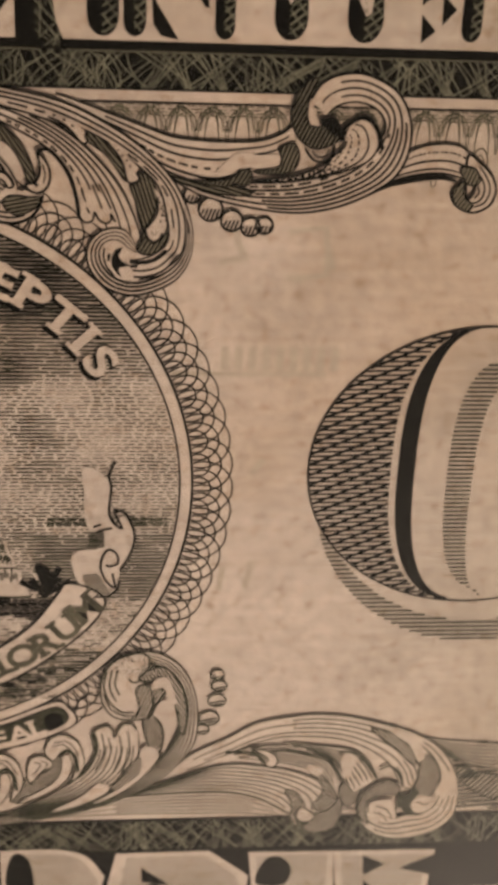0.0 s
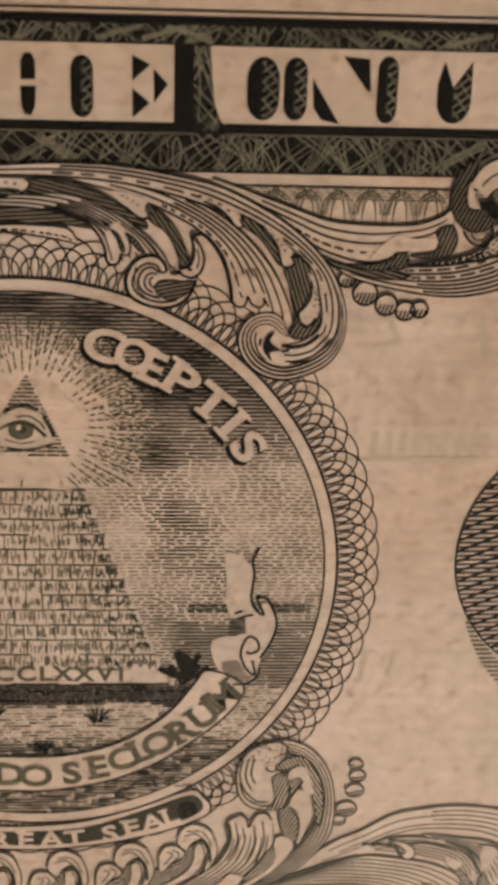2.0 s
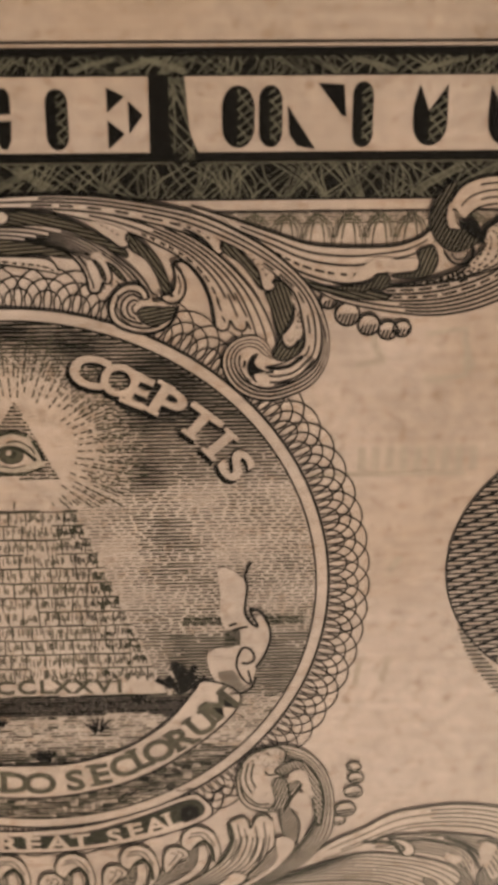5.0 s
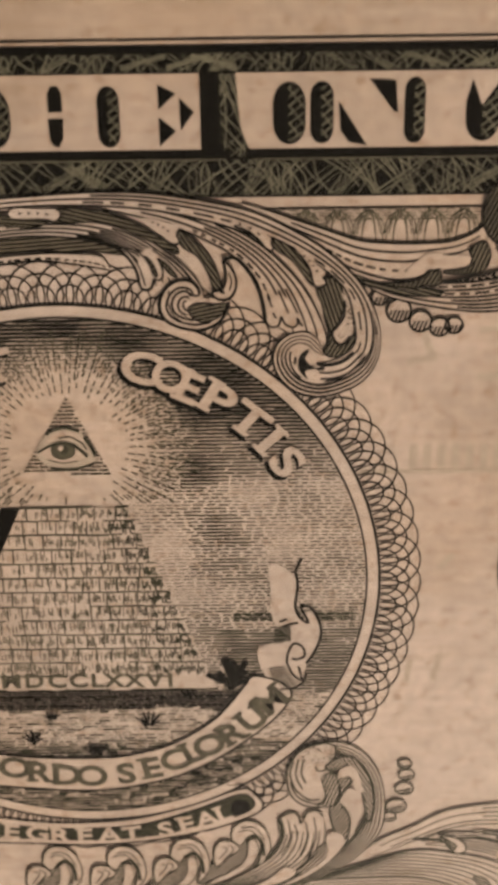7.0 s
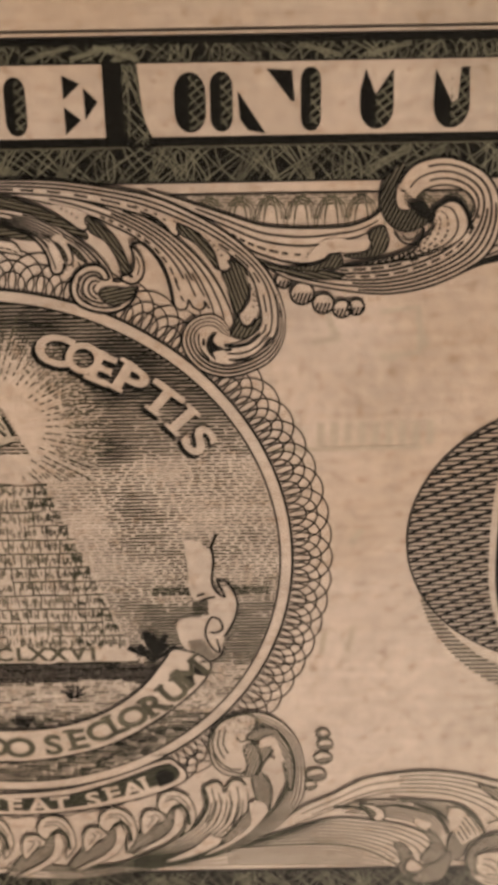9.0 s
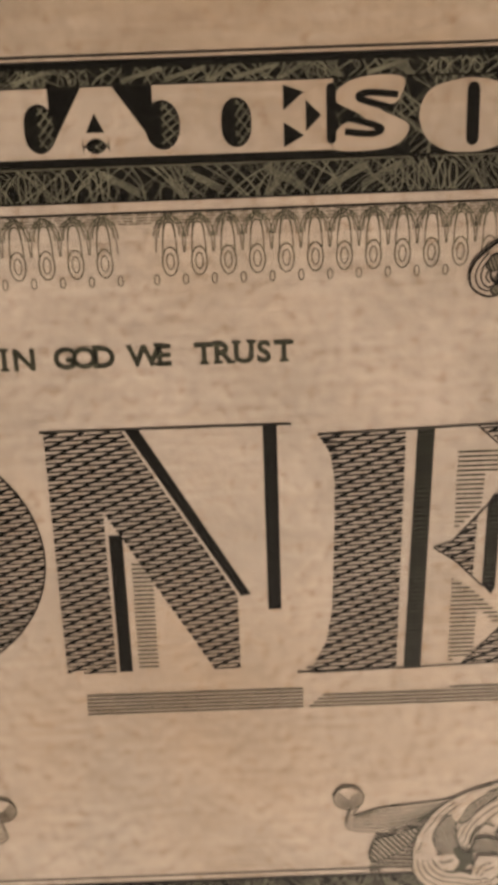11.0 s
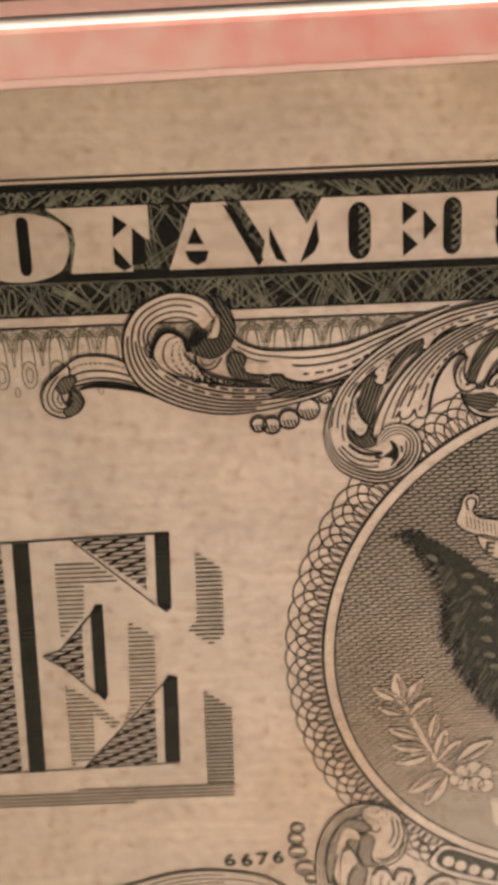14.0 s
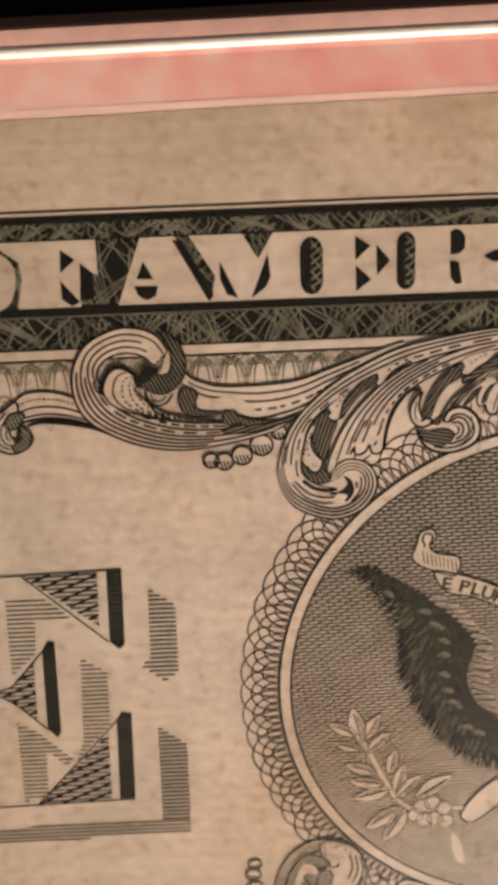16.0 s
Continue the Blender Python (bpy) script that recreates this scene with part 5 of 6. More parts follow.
    N("tip_edge", [(3.34, 19.63), (3.87, 19.09), (4.19, 18.39), (4.30, 17.72), (4.55, 17.52), (4.86, 17.64), (5.01, 18.11)], 0.15, layer=6.9)
    N("tip_edge", [(5.01, 18.11), (5.29, 18.03), (5.47, 18.29), (5.41, 18.76), (5.22, 19.19)], 0.11, layer=6.9)
    H("tip_notch", [(4.57, 19.27), (4.85, 19.10), (5.10, 18.64), (5.18, 18.23), (4.99, 18.32), (4.85, 18.75)], layer=7.0, angle=60)
    H("tip_notch", [(5.25, 19.16), (5.75, 18.82), (6.18, 18.18), (5.86, 18.30), (5.58, 18.64)], layer=7.0, angle=60)
    k = Ink("engraving", INK, s, 7.0, ox, flip)
    for pts in ([(3.74, 19.55), (4.18, 18.98), (4.45, 18.22), (4.55, 17.75)], [(4.19, 19.67), (4.74, 18.98), (4.96, 18.34)], [(5.00, 19.62), (5.75, 19.05), (6.37, 18.36), (6.60, 18.07)], [(5.48, 19.46), (6.26, 18.83), (6.89, 18.08)]):
        k.ribbon(spline(pts), 0.09)
    tagged(k.done(), kind="stuff")
    H("leaf_hollow", [(0.41, 21.75), (2.12, 21.72), (3.49, 21.34), (4.87, 20.63), (5.93, 19.90), (6.27, 19.70), (6.15, 19.41), (4.86, 20.08), (3.48, 20.75), (2.10, 21.07), (0.71, 21.05), (0.11, 21.10)], layer=7.0, angle=-14)
    H("leaf_hollow", [(-5.06, 21.07), (-2.85, 21.44), (-0.66, 21.31), (-0.06, 21.09), (-0.95, 20.85), (-2.88, 20.94), (-5.10, 20.57)], layer=7.0, angle=-4)
    H("leaf_hollow", [(6.24, 20.59), (6.88, 20.28), (7.62, 19.54), (8.13, 18.62), (8.40, 17.56), (8.06, 17.38), (7.68, 18.44), (7.17, 19.28), (6.43, 19.82)], layer=7.1, angle=-56)
    # outer lobe with the toothed end
    F("leaf_lobe", [(2.68, 22.03), (4.88, 21.90), (6.55, 21.59), (8.23, 21.02), (9.93, 20.12), (11.49, 18.78), (12.75, 17.14), (13.57, 15.27), (13.79, 14.04)], [(2.67, 21.75), (4.88, 21.19), (6.60, 20.57), (7.67, 20.06), (8.81, 19.39), (9.79, 18.29), (10.39, 16.87), (10.70, 15.73)], 12, layer=6.2, wide=0.12, dashed=(10,), pitch=0.29)
    S("leaf_tip", [(10.46, 16.21), (10.62, 15.70), (10.91, 15.43), (11.20, 15.52), (11.34, 15.92), (11.61, 15.53), (12.05, 15.41), (12.39, 15.53), (12.17, 16.23), (11.71, 16.98), (10.99, 17.12)], BARE, layer=6.6)
    N("tip_edge", [(10.53, 15.91), (10.71, 15.55), (11.00, 15.43), (11.26, 15.58), (11.36, 15.98), (11.58, 15.59), (11.96, 15.41), (12.19, 15.59), (12.18, 15.90), (12.43, 15.47)], 0.12, layer=7.0)
    k = Ink("engraving", INK, s, 7.0, ox, flip)
    for pts in ([(10.95, 16.22), (11.11, 15.91)], [(10.67, 17.11), (10.92, 16.52)], [(11.24, 17.42), (11.74, 16.16)], [(11.58, 17.48), (12.20, 16.17)]):
        k.ribbon(pts, 0.1)
    tagged(k.done(), kind="stuff")
    N("leaf_crease", [(8.53, 19.09), (9.04, 19.16), (9.61, 18.64), (10.11, 17.88), (10.42, 16.81), (10.56, 15.85)], 0.2, layer=7.2)
    # outer blade, its tongues and hollows
    F("leaf_stem", [(-5.02, 21.75), (-2.80, 22.25), (-0.61, 22.43), (2.14, 22.58), (4.89, 22.49), (7.66, 22.06), (9.90, 21.53), (11.90, 20.58), (13.64, 19.45), (15.14, 18.00), (15.99, 16.57), (16.37, 15.05), (16.12, 13.66), (15.24, 12.80), (13.62, 12.38)], [(-5.04, 21.36), (-2.83, 21.78), (-0.63, 21.93), (2.12, 21.91), (4.88, 21.68), (7.67, 21.09), (9.92, 20.33), (11.64, 19.57), (13.39, 18.57), (14.59, 17.40), (15.03, 15.96), (15.18, 14.73), (14.88, 14.11), (14.16, 13.64), (13.23, 13.41)], 8, layer=6.8, wide=0.12, dashed=(6,))
    S("pale_tongue", [(-1.73, 21.80), (-0.36, 21.76), (0.46, 21.72), (0.56, 21.38), (0.22, 21.13), (-0.11, 21.32), (-1.76, 21.35)], BARE, layer=7.6)
    N("tongue_edge", [(0.41, 21.75), (0.59, 21.61), (0.53, 21.33), (0.25, 21.13), (-0.06, 21.18)], 0.1, layer=8.2)
    S("pale_tongue", [(4.60, 21.25), (5.57, 21.06), (6.27, 20.79), (6.32, 20.39), (6.38, 20.10), (6.15, 19.90), (5.93, 19.95), (5.57, 20.32), (5.01, 20.71)], BARE, layer=7.6)
    N("tongue_edge", [(4.87, 20.63), (5.57, 20.18), (5.93, 19.93), (6.21, 19.90), (6.38, 20.10), (6.24, 20.33), (6.30, 20.62)], 0.11, layer=8.2)
    S("pale_tongue", [(8.79, 21.05), (9.92, 20.73), (10.83, 20.22), (10.90, 19.88), (11.01, 19.65), (10.79, 19.50), (10.56, 19.70), (10.27, 20.10), (9.64, 20.55)], BARE, layer=7.6)
    H("leaf_hollow", [(10.89, 20.11), (11.63, 19.86), (12.36, 19.20), (12.85, 18.36), (13.05, 17.71), (12.81, 17.73), (12.42, 18.32), (11.83, 19.05), (11.07, 19.59)], layer=7.2, angle=-50)
    N("tongue_edge", [(9.07, 20.83), (9.78, 20.50), (10.35, 19.99), (10.59, 19.64), (10.85, 19.50), (11.01, 19.65), (10.90, 19.88), (10.95, 20.14)], 0.12, layer=8.2)
    S("pale_tongue", [(12.06, 19.72), (12.95, 18.92), (13.54, 18.39), (13.47, 18.04), (13.62, 17.80), (13.40, 17.59), (13.05, 17.62), (12.94, 18.18), (12.57, 18.97)], BARE, layer=7.6)
    H("leaf_hollow", [(13.58, 18.10), (14.10, 17.93), (14.51, 17.16), (14.49, 16.25), (14.15, 15.46), (13.81, 15.15), (13.61, 15.76), (13.46, 16.54), (13.14, 17.38), (13.37, 17.50)], layer=7.3, angle=-72)
    N("tongue_edge", [(12.28, 19.32), (12.76, 18.62), (13.02, 17.68), (13.37, 17.56), (13.65, 17.80), (13.49, 18.07), (13.87, 18.07)], 0.12, layer=8.2)
    S("pale_tongue", [(14.39, 17.31), (14.79, 16.71), (14.99, 15.65), (14.93, 14.98), (14.71, 14.67), (14.42, 14.48), (14.12, 14.66), (13.99, 15.09), (14.27, 15.40), (14.53, 16.01), (14.56, 16.71)], BARE, layer=7.6)
    N("tongue_edge", [(14.58, 16.86), (14.56, 16.01), (14.21, 15.40), (13.99, 15.15), (14.09, 14.72), (14.37, 14.48), (14.65, 14.61), (14.85, 14.92)], 0.1, layer=8.2)
    k = Ink("tongue_dashes", INK, s, 8.2, ox, flip)
    for pts in ([(5.04, 21.06), (5.49, 20.83), (5.93, 20.50)], [(8.79, 21.11), (9.78, 20.73), (10.49, 20.22)], [(12.50, 19.26), (12.95, 18.74), (13.23, 18.27)], [(14.65, 16.62), (14.80, 16.01), (14.71, 15.40)], [(14.29, 14.97), (14.44, 14.82), (14.58, 15.04)], [(14.81, 16.41), (15.02, 15.50)], [(-1.47, 21.58), (-0.37, 21.57), (0.12, 21.46)]):
        p = even(spline(pts), 12)
        for j in range(0, 11, 3):
            k.ribbon(p[j:j + 2], 0.1)
    tagged(k.done(), kind="stuff")
    # small volute with its curled tongue
    S("small_volute", [(7.26, 17.37), (6.83, 17.99), (6.12, 17.98), (5.46, 17.50), (5.20, 16.75), (5.39, 16.00), (6.11, 15.50), (7.12, 15.33), (7.98, 15.58), (8.50, 16.13), (8.72, 16.79), (8.20, 17.08), (7.57, 17.02)], BARE, layer=7.2)
    k = Ink("volute_lines", INK, s, 7.8, ox, flip)
    k.ribbon(spline([(7.29, 17.25), (7.14, 17.67), (6.77, 17.99), (6.12, 17.98), (5.52, 17.53), (5.23, 16.75), (5.42, 16.00), (6.11, 15.53), (7.12, 15.33), (7.98, 15.58), (8.50, 16.13), (8.75, 16.85)]), 0.17)
    k.ribbon(spline([(7.29, 17.25), (7.00, 17.19), (6.77, 17.54), (6.26, 17.62), (5.80, 17.29), (5.57, 16.70), (5.74, 16.16), (6.31, 15.77), (7.12, 15.63), (7.81, 15.76)]), 0.12)
    k.ribbon(spline([(6.89, 17.16), (6.60, 17.42), (6.26, 17.39), (5.97, 17.12), (5.85, 16.67), (6.02, 16.25), (6.43, 15.99), (6.94, 15.87)]), 0.13)
    k.ribbon(spline([(6.77, 17.07), (6.49, 17.15), (6.23, 16.94), (6.17, 16.61), (6.31, 16.31), (6.60, 16.14)]), 0.12)
    k.ribbon(spline([(6.60, 16.95), (6.43, 16.80), (6.46, 16.53), (6.63, 16.38)]), 0.11)
    k.ribbon(spline([(5.74, 17.47), (5.68, 16.82), (5.91, 16.16), (6.42, 15.74)]), 0.07)
    tagged(k.done(), kind="stuff")
    H("volute_heart", [(6.68, 16.44), (7.00, 16.74), (7.57, 16.78), (8.03, 16.72), (8.64, 16.73), (8.38, 16.19), (7.84, 15.85), (7.29, 15.78), (6.86, 16.05)], layer=8.0, angle=12)
    S("curled_tongue", [(8.47, 19.03), (8.81, 18.74), (9.08, 18.22), (9.11, 17.63), (8.89, 17.15), (8.49, 16.94), (8.06, 17.08), (7.91, 17.38), (8.20, 17.44), (8.48, 17.62), (8.62, 18.10), (8.59, 18.62)], BARE, layer=8.0, outline=0.13)
    k = Ink("tongue_dashes", INK, s, 8.9, ox, flip)
    k.ribbon(spline([(8.76, 18.45), (8.88, 17.92), (8.77, 17.45)]), 0.08)
    k.ribbon([(8.31, 17.38), (8.54, 17.36)], 0.16)
    tagged(k.done(), kind="stuff")
    # large volute
    S("large_volute", [(16.37, 15.05), (16.24, 13.50), (15.41, 12.30), (14.39, 11.79), (13.20, 11.59), (12.03, 11.93), (11.27, 12.71), (10.95, 13.64), (11.20, 14.45), (11.83, 14.98), (12.64, 15.11), (13.24, 14.65), (13.56, 13.92), (14.89, 13.99), (15.18, 14.73)], BARE, layer=6.6)
    F("volute_rim", [(16.00, 16.51), (16.42, 15.05), (16.32, 13.63), (15.64, 12.46), (14.48, 11.79), (13.21, 11.52), (12.00, 11.89), (11.24, 12.68), (10.93, 13.61), (11.14, 14.45), (11.77, 15.01), (12.64, 15.14), (13.24, 14.72), (13.53, 13.98)], [(15.95, 16.27), (16.16, 14.99), (15.88, 13.69), (15.18, 12.87), (14.16, 12.35), (13.18, 12.19), (12.31, 12.50), (11.76, 13.09), (11.57, 13.77), (11.76, 14.30), (12.22, 14.55), (12.72, 14.46), (13.09, 14.10), (13.54, 13.85)], 3, layer=7.3, wide=0.2, pitch=0.1)
    S("volute_light", [(13.29, 13.41), (12.85, 14.03), (12.59, 14.09), (12.92, 13.72), (13.00, 13.32), (13.30, 13.10), (12.95, 12.91), (13.08, 12.53), (13.62, 12.44), (14.94, 12.86), (15.35, 13.62), (14.75, 13.74)], BARE, layer=7.0)
    k = Ink("volute_lines", INK, s, 7.9, ox, flip)
    k.ribbon(spline([(13.17, 13.41), (13.73, 13.32), (14.47, 13.49), (15.09, 13.99)]), 0.2)
    k.ribbon(spline([(13.31, 12.91), (13.96, 12.89), (14.78, 13.18), (15.51, 13.93)]), 0.1)
    k.ribbon(spline([(13.38, 12.54), (14.06, 12.57), (14.94, 12.93), (15.69, 13.81)]), 0.1)
    k.ribbon(spline([(13.18, 13.10), (13.59, 13.14)]), 0.16)
    k.ribbon(spline([(11.85, 14.09), (11.81, 13.59), (12.00, 13.03), (12.37, 12.59)]), 0.1)
    k.ribbon(spline([(12.10, 13.78), (12.05, 13.40)]), 0.14)
    tagged(k.done(), kind="stuff")
    S("volute_heart", [(12.79, 14.16), (12.44, 13.97), (12.25, 13.59), (12.23, 13.16), (12.45, 12.78), (12.73, 12.53), (12.59, 12.97), (12.94, 13.10), (13.18, 13.16), (12.82, 13.35), (12.60, 13.66), (12.68, 13.91)], INK, layer=8.0)
    H("volute_heart", [(13.50, 14.10), (13.77, 14.66), (13.87, 15.09), (14.12, 14.60), (14.43, 14.39), (14.77, 14.67), (15.08, 14.95), (15.10, 14.55), (14.85, 14.11), (14.31, 13.80), (13.80, 13.79)], layer=8.1, angle=60)

    # ---- lower scroll
    G = lambda name, a, b, n, pitch=0.2, **kw: flow(s, name, a, b, n, ox=ox, flip=flip, ink=FINE, pitch=pitch, **kw)
    D = lambda name, pts, **kw: shade(s, name, pts, ox, flip, base=BARE, ink=FINE, wide=0.11, **kw)
    M = lambda name, pts, w, **kw: line(s, name, pts, w, FINE, ox, flip, **kw)
    # long under leaf
    G("low_leaf", [(10.57, -22.93), (16.24, -20.49), (19.42, -19.52), (21.93, -19.76), (24.13, -20.31), (25.94, -21.39), (26.60, -22.51), (26.05, -23.59), (25.28, -23.66)], [(8.80, -23.24), (12.35, -21.99), (15.91, -21.65), (19.50, -21.66), (21.69, -22.27), (23.20, -23.23), (23.77, -23.62)], 8, layer=5.4, wide=0.11)
    G("low_leaf", [(8.80, -23.24), (12.35, -22.08), (15.91, -21.74), (19.50, -21.75), (21.70, -22.36), (23.59, -23.61)], [(8.79, -23.42), (12.35, -23.26), (15.94, -23.28), (19.56, -23.35), (21.75, -23.51), (23.67, -23.75)], 6, layer=5.2, wide=0.09)
    D("leaf_hollow", [(24.65, -20.10), (25.59, -20.57), (26.56, -21.96), (26.49, -22.96), (25.78, -23.40), (25.09, -23.01), (25.42, -22.38), (25.74, -21.66), (25.25, -20.83)], layer=6.3, angle=50)
    S("pale_tongue", [(24.73, -19.57), (25.63, -20.12), (25.30, -20.56), (24.65, -20.10)], BARE, layer=6.8)
    D("low_lobe", [(23.30, -21.68), (24.07, -21.88), (24.42, -22.72), (24.10, -23.63), (24.24, -24.65), (23.68, -23.89), (23.77, -22.88)], layer=6.4, angle=60)
    S("low_curl", [(24.85, -23.28), (25.29, -23.76), (24.91, -24.21), (24.28, -24.09), (24.02, -23.44), (24.36, -22.99)], BARE, layer=6.5, line_mat=FINE, outline=0.1)
    D("low_lobe", [(25.28, -23.66), (26.14, -23.32), (26.81, -22.33), (27.02, -23.25), (26.61, -24.73), (25.53, -25.16), (24.58, -24.85), (24.92, -24.30)], layer=6.0, angle=20)
    # fan of inner blades
    G("low_lobe", [(19.04, -18.89), (20.79, -18.23), (22.92, -18.11), (25.11, -18.69), (26.33, -19.70), (26.86, -20.97)], [(20.11, -19.00), (21.91, -19.27), (23.72, -19.63), (25.06, -20.20), (25.70, -21.16), (25.86, -21.85)], 6, layer=5.7, wide=0.11)
    M("leaf_crease", [(22.16, -18.53), (23.66, -18.57), (25.31, -19.05), (26.34, -19.88), (26.86, -20.97)], 0.19, layer=6.6)
    G("low_lobe", [(22.91, -17.85), (25.07, -18.16), (27.26, -18.52), (28.42, -19.44), (29.19, -20.85)], [(25.11, -18.78), (26.23, -19.38), (26.88, -20.29), (27.41, -21.53), (27.74, -21.99)], 6, layer=6.0, wide=0.11)
    S("pale_tongue", [(26.73, -19.17), (27.27, -18.74), (27.82, -19.20), (27.52, -20.09), (27.29, -20.89), (26.89, -20.43)], BARE, layer=6.6)
    M("leaf_crease", [(26.55, -18.73), (27.35, -18.75), (28.27, -19.48), (29.15, -20.85)], 0.17, layer=6.8)
    M("leaf_crease", [(29.27, -20.13), (29.91, -19.88), (30.55, -20.53), (30.87, -21.53)], 0.16, layer=6.8)
    D("leaf_hollow", [(26.94, -21.15), (28.15, -20.64), (29.20, -20.94), (28.23, -21.73), (27.80, -22.82), (27.31, -23.08), (26.82, -22.42)], layer=5.6, angle=30)
    # curled point
    M("low_curl", [(19.38, -18.55), (20.45, -18.57), (21.39, -18.82), (21.78, -19.49)], 0.24, layer=6.7)
    S("low_curl", [(21.01, -18.32), (21.87, -18.43), (22.54, -18.89), (22.64, -19.51), (22.22, -19.81), (21.85, -19.49), (22.05, -19.14), (21.60, -18.69)], BARE, layer=6.8, line_mat=FINE, outline=0.12)
    # outer stem into the volute
    G("low_stem", [(15.88, -19.86), (17.44, -18.50), (19.35, -17.50), (21.06, -16.42), (22.81, -15.99), (24.92, -15.77), (27.06, -15.99), (29.26, -16.60), (31.50, -17.44), (33.16, -18.71), (34.24, -20.54), (34.65, -22.19)], [(16.94, -19.89), (19.39, -18.72), (21.13, -17.89), (22.89, -17.45), (25.03, -17.46), (26.91, -17.77), (28.72, -18.69), (29.90, -19.79), (30.52, -20.98), (30.68, -21.89), (31.56, -21.83), (33.14, -22.06)], 10, layer=6.2, wide=0.1, pitch=0.3)
    D("leaf_hollow", [(28.49, -16.84), (29.75, -17.27), (30.92, -18.17), (31.58, -19.39), (31.32, -19.74), (30.24, -18.64), (29.06, -17.56)], layer=7.0, angle=-40, edge=0.13)
    S("pale_tongue", [(29.65, -16.96), (30.62, -17.33), (31.73, -18.24), (32.10, -19.04), (31.86, -19.57), (31.54, -19.30), (31.00, -18.22), (30.06, -17.49)], BARE, layer=7.2)
    D("leaf_hollow", [(31.88, -19.04), (32.64, -19.32), (33.26, -20.69), (32.92, -22.05), (32.07, -22.48), (31.44, -22.10), (31.77, -20.92), (31.80, -19.75)], layer=7.1, angle=70, edge=0.13)
    S("pale_tongue", [(32.52, -18.88), (33.60, -20.07), (33.99, -21.62), (33.50, -22.62), (33.00, -22.14), (33.39, -20.88), (32.88, -19.51)], BARE, layer=7.2)
    G("low_volute", [(34.62, -21.91), (34.46, -23.86), (33.46, -25.09), (32.00, -25.66), (30.43, -25.75), (28.95, -25.09), (28.10, -23.75), (28.14, -22.37), (28.80, -21.52), (29.86, -21.01), (30.65, -21.62)], [(33.39, -22.25), (33.04, -23.25), (32.20, -23.83), (31.23, -23.85), (30.37, -24.19), (29.46, -24.07), (28.82, -23.49), (28.76, -22.75), (29.17, -22.40), (29.89, -22.14), (30.48, -22.16)], 8, layer=7.3, wide=0.1, pitch=0.3)
    D("volute_rim", [(28.17, -23.75), (28.14, -22.37), (28.80, -21.52), (29.86, -21.01), (30.68, -21.53), (30.56, -22.16), (29.74, -22.14), (28.88, -22.44), (28.57, -23.12), (28.83, -24.52)], layer=7.9, angle=35)
    S("volute_light", [(28.91, -22.76), (30.15, -22.57), (30.51, -23.27), (30.65, -24.02), (30.31, -24.38), (29.48, -24.26), (28.91, -23.68)], BARE, layer=7.9)
    S("volute_light", [(31.61, -22.38), (32.72, -22.32), (33.20, -22.61), (32.76, -23.43), (32.04, -23.69), (31.48, -23.30)], BARE, layer=7.9)
    k = Ink("volute_lines", FINE, s, 8.5, ox, flip)
    for pts in ([(29.23, -23.04), (29.99, -23.35), (30.36, -24.10)], [(29.12, -23.50), (29.74, -23.80), (30.08, -24.28)], [(31.87, -22.75), (32.49, -22.96), (32.84, -22.78)]):
        k.ribbon(spline(pts), 0.09)
    tagged(k.done(), kind="stuff")
    S("volute_heart", [(30.61, -21.89), (31.08, -22.18), (31.69, -21.65), (31.96, -22.11), (31.52, -22.93), (31.80, -23.59), (32.28, -23.88), (31.21, -23.66), (30.79, -23.09), (30.53, -23.55), (30.59, -22.53)], FINE, layer=8.6)
    # outer tail beyond the stem
    S("pale_tongue", [(34.50, -20.82), (35.38, -20.11), (35.74, -20.67), (35.41, -21.02)], BARE, layer=5.9)
    k = Ink("scroll_shade", FINE, s, 4.2, ox, flip)
    k.hatch([[(33.75, -18.02), (36.78, -18.18), (37.44, -23.58), (34.34, -23.48)]], 0.34, 4, 0.13)
    k.done()
    B("low_tail", [(29.62, -16.61), (32.26, -17.76), (34.86, -18.13), (36.8, -18.36), (38.45, -18.85)] + [(37.9, -17.75), (38.1, -17.3)], [(32.32, -18.34), (34.29, -19.59), (36.2, -20.14), (37.69, -20.18), (38.94, -19.76)] + [(38.8, -18.35), (39.5, -17.9)], 6, w0=0.1, w1=0.12, layer=5, ink=FINE)
    hollow(s, "leaf_hollow", [(34.34, -20.04), (35.88, -20.54), (37.13, -21.03), (37.33, -22.64), (35.69, -22.13), (34.64, -21.09)], ox, flip, 5.9, ink=FINE)
    cx, cy = -[(-38.81, -17.37)][0][0], [(-38.81, -17.37)][0][1]
    S("tail_curl", arc(cx, cy, 0.95, 0.9, 0, 360, 24)[:-1], BARE, layer=6.2, line_mat=FINE, outline=0.12, smooth=False)
    k = Ink("engraving", FINE, s, 7, ox, flip)
    for r in (0.25, 0.48, 0.7):
        k.ribbon(arc(cx, cy, r, r * 0.95, 140, 400, 20), 0.11)
    k.done()
    # knotted leaf beside the seal
    G("side_leaf", [(11.13, -17.14), (11.23, -18.34), (10.59, -19.85), (9.18, -21.14), (7.40, -22.21), (5.27, -23.04), (2.46, -23.22), (-1.69, -22.91)], [(13.73, -16.43), (13.95, -17.98), (13.61, -19.72), (12.35, -21.10), (10.58, -22.03), (8.09, -22.86), (5.25, -23.58), (2.43, -23.85), (-1.74, -23.63)], 8, layer=5.6, wide=0.11)
